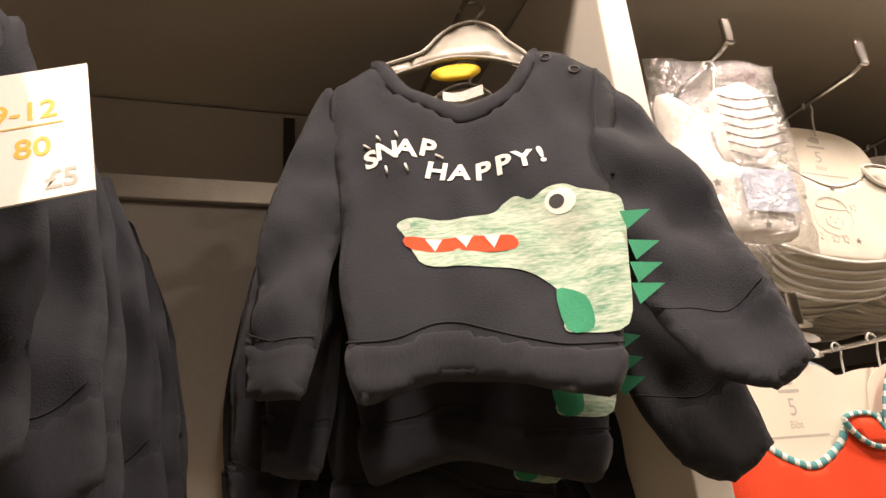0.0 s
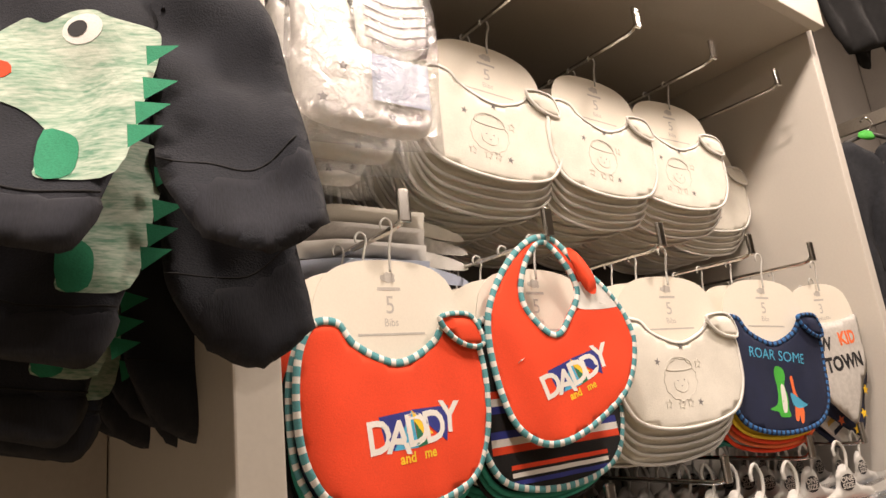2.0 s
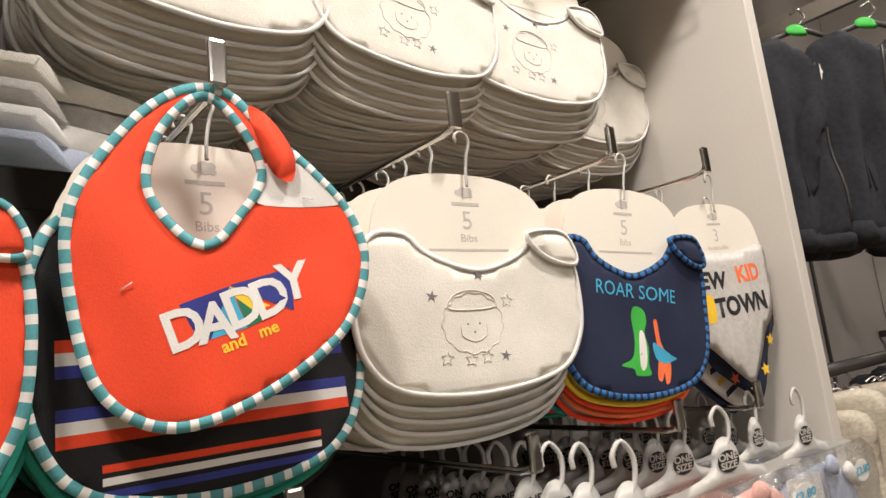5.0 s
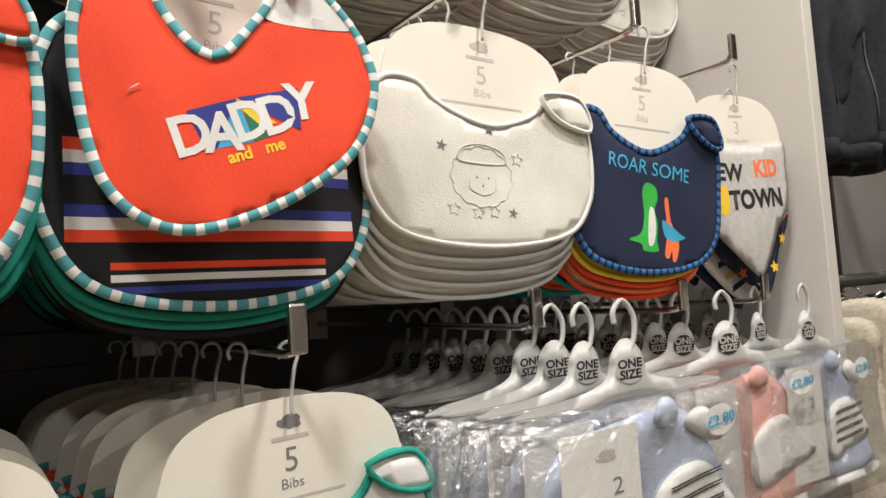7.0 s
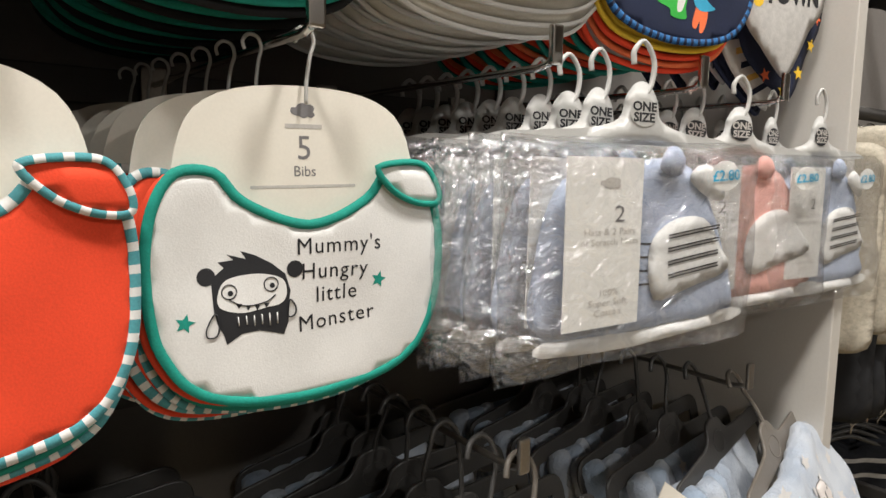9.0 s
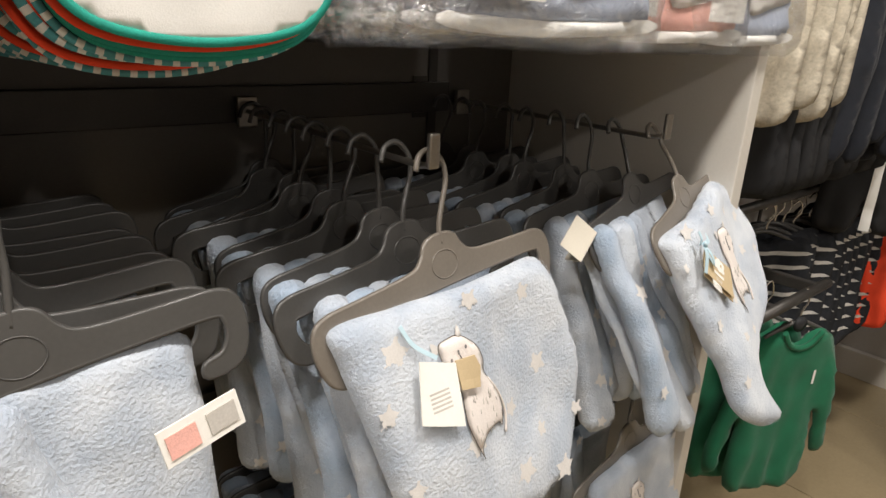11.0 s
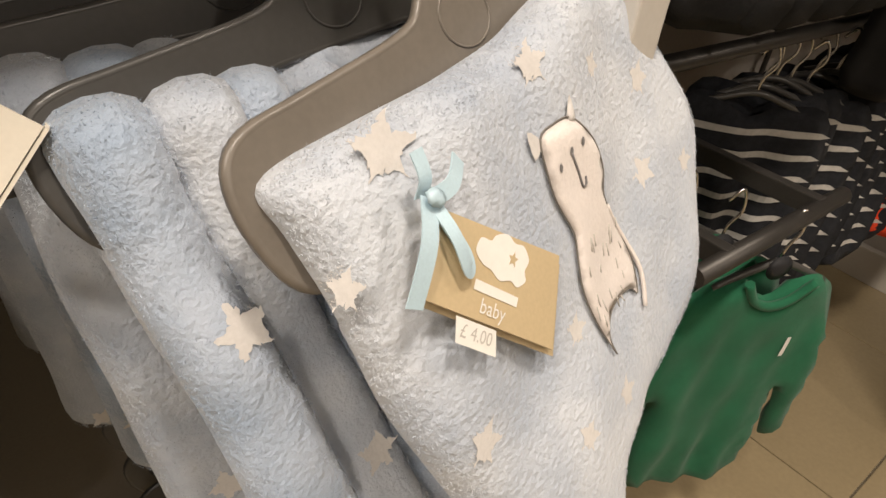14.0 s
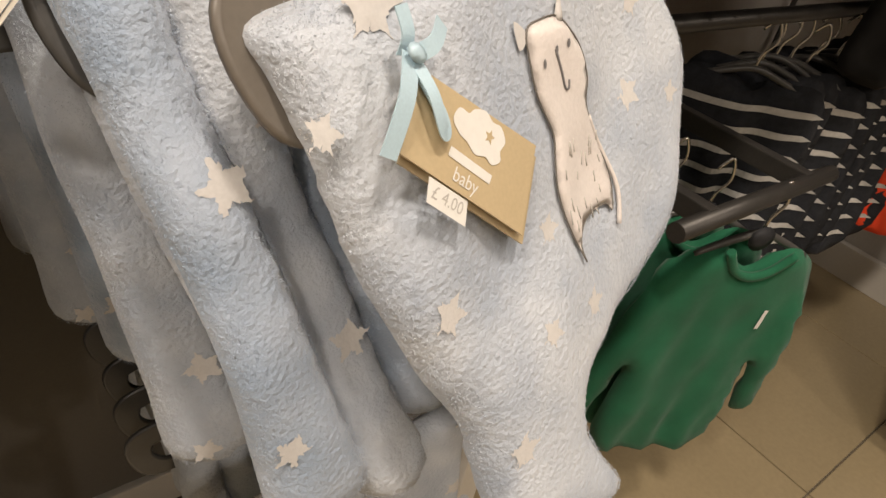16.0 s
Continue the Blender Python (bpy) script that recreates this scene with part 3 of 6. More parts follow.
# lamb bibs: one built, the rest copied along each rod
lamb = bib_pack("pack of cream velour bibs with a stitched lamb", pose(COLS2[2] + 0.018, 0.58, ROW2 - 0.003, 0, 0, -3), CREAM, WHITE, lambda b, f: lamb_print(b, f, -0.01, -0.166), W(4), 3, drop=0.0105, loop=BIB_SHORT)
lamb.scale = (1.13, 1.0, 1.0)
rnd = random.Random(4)
for k in range(1, 6):
    copy_thing(lamb, pose(COLS2[2] + 0.01 + rnd.uniform(-0.004, 0.004), 0.58 + 0.042 * k, ROW2 - 0.003, 0, rnd.uniform(-2, 2), rnd.uniform(-4, 4)))
for x, y0, n in ((COLS1[1], 0.66, 7), (COLS1[2], 0.66, 7), (COLS1[3], 0.66, 7), (COLS1[4], 0.74, 5)):
    for k in range(n):
        copy_thing(lamb, pose(x + rnd.uniform(-0.004, 0.004), y0 + 0.042 * k, ROW1 - 0.003, 0, rnd.uniform(-2.5, 2.5), rnd.uniform(-6, 2)))

# orange-red bibs
dad_a = bib_pack("pack of orange-red cotton bibs with striped teal binding", pose(COLS2[0] - 0.012, 0.58, ROW2, 0, 0, -2), RED, TW, lambda b, f: daddy_print(b, f, 0.012, -0.19, 1.05, 0), DUNDER, 11, 0.0085, loop=BIB_MID)
dad_a.scale = (0.88, 1, 1)
for k in range(1, 4):
    copy_thing(dad_a, pose(COLS2[0] - 0.012, 0.58 + 0.05 * k, ROW2, 0, rnd.uniform(-2, 2), rnd.uniform(-3, 3)))


def slung_bib(m):
    t = thing("baby_bib", "orange-red bib with striped teal binding slung over a hook", "bib", m=m)
    t.scale = (0.95, 1, 1)
    sf = lambda x, z: cloth(31, 0.006, 10)(x, z) - 0.01 * max(0.0, -z - 0.02) * 4
    body = part("bib", sheet(KEYHOLE, sf, 0.0032, 0.01), RED, t)
    part("binding", binding(KEYHOLE[0], sf, 0.003, 0.0085), TW, body)
    part("neck_binding", binding(KEYHOLE[1][::-1], lambda x, z: sf(x, z) - 0.0012, -0.003, 0.0085), TW, body)
    f = front_of(sf, 0.0032)
    part("white_patch", decal([smooth([(0.036, -0.062), (0.06, -0.06), (0.084, -0.078), (0.093, -0.09), (0.05, -0.092), (0.027, -0.086)], 4)], f, 0.0015), WHITE, body, "white fastening patch")
    part("fastening", sheet([smooth([(0.03, -0.02), (0.045, -0.03), (0.058, -0.055), (0.055, -0.075), (0.042, -0.07), (0.034, -0.045)], 4)], lambda x, z: sf(x, z) - 0.008, 0.004, 0.01), RED, body)
    daddy_print(body, f, 0.012, -0.158, 0.93, 11)
    for u, w, a in ((-0.06, -0.14, 30), (0.062, -0.085, -20)):
        part("thread", tube([(u, f(u, w) - 0.001, w), (u + 0.008 * math.cos(radians(a)), f(u, w) - 0.003, w + 0.008 * math.sin(radians(a)))], 0.0004, 4), WHITE, body)


slung_bib(pose(COLS2[1] - 0.01, 0.571, ROW2 + 0.005, 0, -2, -12))


def stripes_print(b, f):
    pr = None
    for z0, cols in ((-0.165, (RED, WHITE, BLUE)), (-0.205, (BLUE, WHITE, RED)), (-0.24, (RED, WHITE, BLUE))):
        for i, mm in enumerate(cols):
            h = 0.0075
            zz = z0 - i * h
            lp = quad(-0.094, zz - h, 0.094, zz)
            if z0 < -0.22:
                lp = quad(-0.07, zz - h * 0.6, 0.07, zz)
            ob = part("stripe", decal([lp], f, 0.0012, 0.02), mm, pr or b)
            pr = pr or ob


strip = bib_pack("pack of black bibs with red, white and blue stripes", pose(COLS2[1], 0.595, ROW2 + 0.002), BLACK, TW, stripes_print, [(BLACK, TEALG, 0.0), (NAVYB, TEALG, 0.0), (BLACK, BLACK, 0.0)], 17, 0.0085, strap=False)
for k in range(1, 6):
    copy_thing(strip, pose(COLS2[1], 0.595 + 0.05 * k, ROW2 + 0.002, 0, rnd.uniform(-2, 2), rnd.uniform(-3, 3)))


def dino_print(b, f):
    t = part("lettering", text_mesh("ROAR SOME", 0.021, 0.0, -0.147, f, -6, 0.0022), SKY, b, "blue lettering")
    body = smooth([(-0.03, -0.222), (-0.012, -0.215), (-0.006, -0.195), (-0.008, -0.172), (-0.003, -0.162), (0.009, -0.166), (0.012, -0.178), (0.008, -0.19), (0.012, -0.205), (0.01, -0.222), (0.012, -0.233), (-0.008, -0.233), (-0.012, -0.226)], 4)
    part("dinosaur", decal([body], f, 0.0014, 0.006), LIME, t, "green dinosaur shape")
    part("dinosaur_belly", decal([smooth([(0.001, -0.19), (0.007, -0.19), (0.009, -0.21), (0.005, -0.226), (-0.002, -0.224)], 4)], f, 0.0018, 0.006), WHITE, t)
    part("long_neck", decal([smooth([(0.022, -0.178), (0.027, -0.178), (0.031, -0.2), (0.043, -0.222), (0.04, -0.24), (0.034, -0.243), (0.033, -0.232), (0.028, -0.24), (0.022, -0.236), (0.026, -0.215), (0.024, -0.195)], 4)], f, 0.0014, 0.006), ORANGE, t, "orange long-necked dinosaur shape")
    part("dinosaur_wing", decal([smooth([(0.02, -0.2), (0.045, -0.214), (0.052, -0.218), (0.035, -0.222), (0.022, -0.216)], 4)], f, 0.0019, 0.006), SKY, t)


DINO = [(YELLOW, YELLOW, 0.0), (RUST, RED, 0.0), (RUST, ORANGE, 0.0), (GREY, RED, 0.0)]
dino = bib_pack("pack of navy bibs with green and orange dinosaurs", pose(COLS2[3] + 0.004, 0.56, ROW2 - 0.006, 0, 4, -14), NAVYB, [BLUEB, NAVYB], dino_print, DINO, 23, 0.006, drop=0.006, loop=BIB_MID)
dino.scale = (0.9, 1, 1.0)
dino_back = bib_pack("pack of rust and green printed bibs", pose(COLS2[3] + 0.005, 0.61, ROW2 - 0.004), RUST, RED, no_print, [(DGREEN, ORANGE, 0.0), (RUST, RED, 0.0), (BLACK, TEALG, 0.0)], 27, strap=False, loop=BIB_MID)
for k in range(1, 6):
    copy_thing(dino_back, pose(COLS2[3] + rnd.uniform(-0.006, 0.006), 0.61 + 0.045 * k, ROW2 - 0.004, 0, rnd.uniform(-2, 2), rnd.uniform(-3, 3)))

BANDANA = smooth([(-0.088, -0.098), (-0.05, -0.096), (0.0, -0.1), (0.05, -0.096), (0.09, -0.092), (0.092, -0.13), (0.082, -0.18), (0.05, -0.215), (0.02, -0.262), (0.004, -0.268), (-0.04, -0.235), (-0.078, -0.2), (-0.09, -0.15)], 4)


def town_print(b, f):
    p1 = part("lettering", text_mesh("NEW", 0.03, -0.044, -0.135, f, -3, 0.0018, 0.0012), BLACKINK, b, "black block lettering")
    part("lettering", text_mesh("KID", 0.03, 0.04, -0.13, f, 3, 0.0018, 0.0012), ORANGE, p1, "orange block lettering")
    part("lettering", text_mesh("TOWN", 0.033, 0.016, -0.17, f, 2, 0.0018, 0.0014), BLACKINK, p1)
    part("patch", decal([smooth([(-0.056, -0.155), (-0.04, -0.155), (-0.04, -0.185), (-0.058, -0.185)], 3)], f, 0.0014, 0.008), YELLOW, p1)


def starry(b, f):
    pr = None
    for i, (u, w, mm) in enumerate(((0.03, -0.235, YELLOW), (0.06, -0.2, YELLOW), (0.075, -0.165, ORANGE), (-0.03, -0.235, ORANGE), (0.0, -0.256, YELLOW), (0.08, -0.13, YELLOW))):
        ob = part("star", decal([star(u, w, 0.0095, 20 * i)], f, 0.0012, 0.01), mm, pr or b)
        pr = pr or ob


def grey_stripes(b, f):
    pr = None
    for i in range(6):
        z0 = -0.16 - 0.017 * i
        ob = part("stripe", decal([[(-0.075 + 0.012 * i, z0 - 0.006), (0.078 - 0.01 * i, z0 + 0.012), (0.078 - 0.01 * i, z0 + 0.02), (-0.075 + 0.012 * i, z0 + 0.002)]], f, 0.0012, 0.02), (AMBER, NAVYB)[i % 2], pr or b)
        pr = pr or ob


bib_pack("grey bandana bibs with block lettering", pose(COLS2[4] + 0.022, 0.578, ROW2 - 0.004, 0, -2, -8), GREY, None, town_print, [], 33, number="3", words="Bandana Bibs", strap=False, loop=BANDANA)
bib_pack("navy bandana bibs with orange and yellow stars", pose(COLS2[4] + 0.04, 0.595, ROW2 - 0.03, 0, -6, -8), NAVYB, None, starry, [], 35, number="3", words="Bandana Bibs", strap=False, loop=BANDANA)
band = bib_pack("white bandana bibs with amber and navy stripes", pose(COLS2[4] + 0.035, 0.612, ROW2 - 0.04, 0, -4, -8), WHITE, None, grey_stripes, [(NAVYB, NAVYB, 0.0)], 37, number="3", words="Bandana Bibs", strap=False, loop=BANDANA)
for k in range(1, 4):
    copy_thing(band, pose(COLS2[4] + 0.02, 0.612 + 0.04 * k, ROW2 - 0.004, 0, rnd.uniform(-2, 2), 0))


# little monster bib
def monster_print(b, f):
    L = lambda pts, n=4: smooth(pts, n)
    body = part("print", decal([[(-0.0555, -0.197), (-0.057, -0.185), (-0.048, -0.176), (-0.0525, -0.172), (-0.041, -0.17), (-0.0465, -0.166), (-0.032, -0.169), (-0.0365, -0.163), (-0.025, -0.166), (-0.012, -0.172), (-0.001, -0.18), (0.004, -0.193), (0.003, -0.206), (0.004, -0.218), (0.001, -0.228), (-0.008, -0.226), (-0.019, -0.224), (-0.032, -0.226), (-0.043, -0.234), (-0.046, -0.226), (-0.051, -0.218), (-0.054, -0.208)]], f, 0.0014, 0.008), BLACKINK, b, "black monster print")
    part("face", decal([L([(-0.052, -0.199), (-0.048, -0.187), (-0.037, -0.182), (-0.019, -0.18), (-0.003, -0.184), (0.001, -0.195), (-0.003, -0.203), (-0.014, -0.206), (-0.032, -0.21), (-0.048, -0.207)])], f, 0.003, 0.006), WHITE, body, "white face of the print")
    for u, w in ((-0.0605, -0.183), (0.0065, -0.176)):
        part("ear", decal([ellipse(u, w, 0.0068, 0.0068, 12)], f, 0.0018, 0.01), BLACKINK, body)
    for u, w in ((-0.0435, -0.194), (-0.012, -0.188)):
        e = tube([(x, f(x, z) - 0.0008, z) for x, z in ellipse(u, w, 0.0055, 0.0055, 14)], 0.0005, 4, True)
        part("eye", merge(e, decal([ellipse(u + 0.001, w - 0.001, 0.0021, 0.0021, 10)], f, 0.005, 0.01)), BLACKINK, body)
    mouth = tube([(x, f(x, z) - 0.0008, z) for x, z in smooth([(-0.043, -0.2), (-0.034, -0.204), (-0.024, -0.204), (-0.014, -0.201), (-0.008, -0.196)], 4, False)], 0.0005, 4)
    part("mouth", merge(mouth, *[decal([[(u, w), (u + 0.0045, w), (u + 0.0022, w - 0.004)]], f, 0.005, 0.01) for u, w in ((-0.038, -0.203), (-0.031, -0.2042), (-0.024, -0.2042), (-0.017, -0.2025))]), BLACKINK, body)
    for i in range(6):
        u = -0.036 + 0.006 * i
        part("fur_line", tube([(x, f(x, z) - 0.0008, z) for x, z in ((u, -0.213 + 0.0006 * i), (u + 0.001, -0.22 + 0.001 * (i % 2)))], 0.0005, 4), WHITE, body)
    for pts in ([(-0.053, -0.21), (-0.0585, -0.221), (-0.0575, -0.228), (-0.051, -0.227), (-0.0495, -0.219)], [(0.004, -0.2), (0.009, -0.206), (0.009, -0.212), (0.004, -0.214), (0.003, -0.208)]):
        part("arm", tube([(x, f(x, z) - 0.0008, z) for x, z in smooth(pts, 3)], 0.0006, 4, True), BLACKINK, body)
    for word, u, w, r in (("Mummy's", 0.045, -0.156, 5), ("Hungry", 0.042, -0.177, 4), ("little", 0.045, -0.196, 5), ("Monster", 0.047, -0.217, 8)):
        part("lettering", text_mesh(word, 0.0185, u, w, f, r, 0.002, 0.0, space=1.12), BLACKINK, body, "hand-drawn black lettering")
    for u, w in ((-0.074, -0.217), (0.084, -0.185)):
        part("star", decal([star(u, w, 0.0075, 10)], f, 0.0013, 0.01), TEALG, body, "teal star")


def move_print(body, f, fn):
    """Shifts a finished print over the cloth, keeping its height above it."""
    for ob in (body, *body.children_recursive):
        for v in ob.data.vertices:
            x, z = v.co.x, v.co.z
            u, w = fn(x, z)
            v.co = (u, f(u, w) + v.co.y - f(x, z), w)


def turned_monster(b, f):
    monster_print(b, f)
    body = next(o for o in b.children if o.name.startswith("print"))
    c, k = 0.9 * math.cos(radians(-5.5)), 0.9 * math.sin(radians(-5.5))
    move_print(body, f, lambda x, z: (-0.089 + c * (x + 0.074) - k * (z + 0.217), -0.19 + k * (x + 0.074) + c * (z + 0.217)))


MUNDER = [(RED, RED, 0.0), (RED, TEALG, 0.0), (BLACK, TEALG, 0.0), (NAVYB, TW, 0.008)]
mon = bib_pack("pack of white bibs with green binding and a black monster print", pose(COLS3[1] + 0.008, 0.6, ROW3, 0, -1, -2), WHITE, TEALG, turned_monster, MUNDER, 41, dark=True, drop=0.004, flat_cloth=0.005, loop=BIB_MID)
mon_back = bib_pack("pack of orange-red bibs on a cream card", pose(COLS3[1] - 0.012, 0.645, ROW3, 0, -3, 4), RED, TW, no_print, [(RED, RED, 0.0), (NAVYB, TW, 0.008)], 47, 0.0085)
for k in range(1, 7):
    copy_thing(mon_back, pose(COLS3[1] - 0.012 - 0.006 * k, 0.645 + 0.04 * k, ROW3, 0, rnd.uniform(-4, 2), rnd.uniform(-2, 5)))
red_low = bib_pack("pack of orange-red bibs with striped binding on the lower hook", pose(COLS3[0] - 0.025, 0.585, ROW3, 0, 0, 4), RED, TW, no_print, [(BLACK, BLACK, 0.0), (DGREEN, TEALG, 0.0), (WHITE, TW, 0.008), (RED, RED, 0.0)], 53, 0.0085, loop=BIB_MID)
for k in range(1, 4):
    copy_thing(red_low, pose(COLS3[0] - 0.025, 0.585 + 0.05 * k, ROW3, 0, 0, rnd.uniform(-2, 4)))
# ---------------------------------------------------------------- hat packs in clear bags
def bag_loop(w, h, z0, seed):
    r = random.Random(seed)
    pts = []
    for a, b, n in (((-w / 2, z0), (w / 2, z0), 6), ((w / 2, z0), (w / 2, z0 - h), 8), ((w / 2, z0 - h), (-w / 2, z0 - h), 6), ((-w / 2, z0 - h), (-w / 2, z0), 8)):
        for i in range(n):
            t = i / n
            pts.append((a[0] + (b[0] - a[0]) * t + r.uniform(-0.0025, 0.0025), a[1] + (b[1] - a[1]) * t + r.uniform(-0.0025, 0.0025)))
    return pts


def white_hanger(parent, size_text=True):
    """White moulded hanger: an open hook, a neck with a black size disc and a clip bar."""
    hk = smooth([(0.0, 0, -0.045), (0.009, 0, -0.03), (0.0105, 0, -0.008), (0.0, 0, 0.008), (-0.0095, 0, -0.002), (-0.009, 0, -0.014)], 5, False)
    h = part("hanger", tube(hk, 0.0023, 6), HANGERW, parent, "white moulded plastic hanger")
    neck = smooth([(-0.006, -0.03), (-0.016, -0.044), (-0.022, -0.064), (-0.05, -0.074), (-0.09, -0.078), (-0.09, -0.086), (0.09, -0.086), (0.09, -0.078), (0.05, -0.074), (0.022, -0.064), (0.016, -0.044), (0.006, -0.03)], 4)
    part("hanger_body", sheet([neck], flat, 0.006, 0.012, 0.002), HANGERW, h)
    if size_text:
        part("size_disc", decal([ellipse(0, -0.057, 0.014, 0.013, 18)], lambda x, z: -0.0035, 0.001, 0.01), BLACKINK if size_text == 2 else HANGERW, h)
        for w, dz in (("ONE", -0.052), ("SIZE", -0.062)):
            part("lettering", text_mesh(w, 0.0115, 0, dz, lambda x, z: -0.0035, 0, 0.0022, 0.0004), PALEINK if size_text == 2 else BLACKINK, h)


def hat_pack(label, m, col, stripes, seed, disc=1):
    t = thing("hat_pack", label, "hat pack", "bagged hat packs", m=m)
    white_hanger(t, disc)
    sf = cloth(seed, 0.005, 14)
    body = smooth([(-0.088, -0.262), (-0.092, -0.19), (-0.07, -0.12), (0.0, -0.102), (0.04, -0.1), (0.07, -0.12), (0.098, -0.185), (0.116, -0.245), (0.1, -0.264), (0.0, -0.27)], 5)
    hat = part("folded_hat", sheet([body], sf, 0.016, 0.012, 0.012), col, t)
    f = front_of(sf, 0.016)
    knot = smooth([(0.012, -0.11), (0.018, -0.09), (0.03, -0.088), (0.04, -0.1), (0.035, -0.115)], 4)
    part("ear", sheet([knot], lambda x, z: sf(x, z) - 0.012, 0.008, 0.008), col, hat)
    mit = smooth([(0.014, -0.236), (0.008, -0.185), (0.03, -0.16), (0.066, -0.158), (0.088, -0.19), (0.097, -0.212), (0.06, -0.226)], 4)
    mb = part("mitten", sheet([mit], lambda x, z: f(x, z) - 0.002, 0.006, 0.01, 0.005), WHITE, hat, "white scratch mitten with dark stripes")
    g = lambda x, z: f(x, z) - 0.0055
    if stripes:
        for i in range(4):
            z0 = -0.17 - 0.013 * i
            part("stripe", decal([[(0.025, z0 - 0.004), (0.08, z0 + 0.004), (0.08, z0 + 0.0056), (0.025, z0 - 0.0024)]], g, 0.0012, 0.012), BLACKINK, mb)
            part("stripe", decal([[(0.025, z0 - 0.007), (0.08, z0 + 0.001), (0.08, z0 + 0.0026), (0.025, z0 - 0.0054)]], g, 0.0012, 0.012), BLACKINK, mb)
            part("stripe", decal([[(-0.002, z0 - 0.011), (0.018, z0 - 0.0125), (0.018, z0 - 0.0105), (-0.002, z0 - 0.009)]], f, 0.0016, 0.012), BLACKINK, mb)
        part("upper_mitten", sheet([smooth([(0.05, -0.12), (0.058, -0.105), (0.075, -0.108), (0.088, -0.135), (0.075, -0.14)], 4)], lambda x, z: f(x, z) - 0.002, 0.008, 0.008), WHITE, hat)
    part("folded_base", sheet([smooth([(-0.085, -0.262), (0.0, -0.266), (0.112, -0.258), (0.114, -0.272), (0.0, -0.281), (-0.085, -0.276)], 3)], lambda x, z: sf(x, z) - 0.004, 0.016, 0.012, 0.006), WHITE, t, "white folded cotton")
    yb = -0.02
    fb = lambda x, z: yb - 0.0006
    cd = part("insert_card", sheet([quad(-0.082, -0.25, -0.014, -0.1)], lambda x, z: yb, 0.001, 0.03, 0.0008), PAPER, t, "white insert card with grey print")
    part("cloud_mark", decal([shifted(CLOUD, -0.044, -0.122, 0.7)], fb, 0.0012, 0.008), PALEINK, cd)
    part("number", text_mesh("2", 0.021, -0.035, -0.15, fb, 0, 0.0013), INK, cd)
    for ww, dz in (("Hats & 2 Pairs", -0.165), ("of Scratch Mitts", -0.174)):
        part("lettering", text_mesh(ww, 0.0082, -0.043, dz, fb, 0, 0.0013), PALEINK, cd)
    for ww, dz in (("100%", -0.219), ("Super Soft", -0.228), ("Cotton", -0.237)):
        part("lettering", text_mesh(ww, 0.0085, -0.043, dz, fb, 0, 0.0013), PALEINK, cd)
    pd = part("price_disc", decal([ellipse(0.068, -0.115, 0.017, 0.015, 20)], lambda x, z: -0.026, 0.001, 0.01), PAPER, t, "white round price sticker with blue figures")
    part("price", text_mesh("£2.80", 0.0145, 0.068, -0.115, lambda x, z: -0.027, 4, 0.0013, 0.0003), SKY, pd)
    lp = bag_loop(0.245, 0.21, -0.082, seed)
    bs = cloth(seed + 9, 0.008, 22)
    bag = part("bag", sheet([lp], lambda x, z: bs(x, z) * 0.6 - 0.004, 0.05, 0.014, 0.03), FILM, t, "clear crinkled plastic bag")
    bag.visible_shadow = False
    return t


hp = hat_pack("pale blue hats and striped mittens in a clear bag", pose(1.168, 0.515, ROW3 + 0.012, 0, 0, -4), PALEBLUE, True, 61)
hp.scale = (1.25, 1, 0.9)
for k in range(1, 10):
    copy_thing(hp, pose(1.162 - 0.002 * k, 0.52 + 0.034 * k, ROW3 + 0.01, 0, rnd.uniform(-2, 2), rnd.uniform(-3, 3)))
pk = hat_pack("pink hats and mittens in a clear bag", pose(1.40, 0.555, ROW3 + 0.01, 0, 0, -6), PINK, False, 67, 2)
pk.scale = (1.4, 1, 0.9)
for k in range(1, 9):
    copy_thing(pk, pose(1.375, 0.56 + 0.034 * k, ROW3 + 0.01, 0, rnd.uniform(-2, 2), rnd.uniform(-3, 3)))
b2 = hat_pack("pale blue hats with striped mittens in a glossy clear bag", pose(1.575, 0.545, ROW3 + 0.01, 0, 0, -8), PALEBLUE, True, 71, 2)
b2.scale = (1.0, 1, 0.9)
for k in range(1, 9):
    copy_thing(b2, pose(1.55, 0.56 + 0.034 * k, ROW3 + 0.01, 0, rnd.uniform(-2, 2), rnd.uniform(-3, 3)))


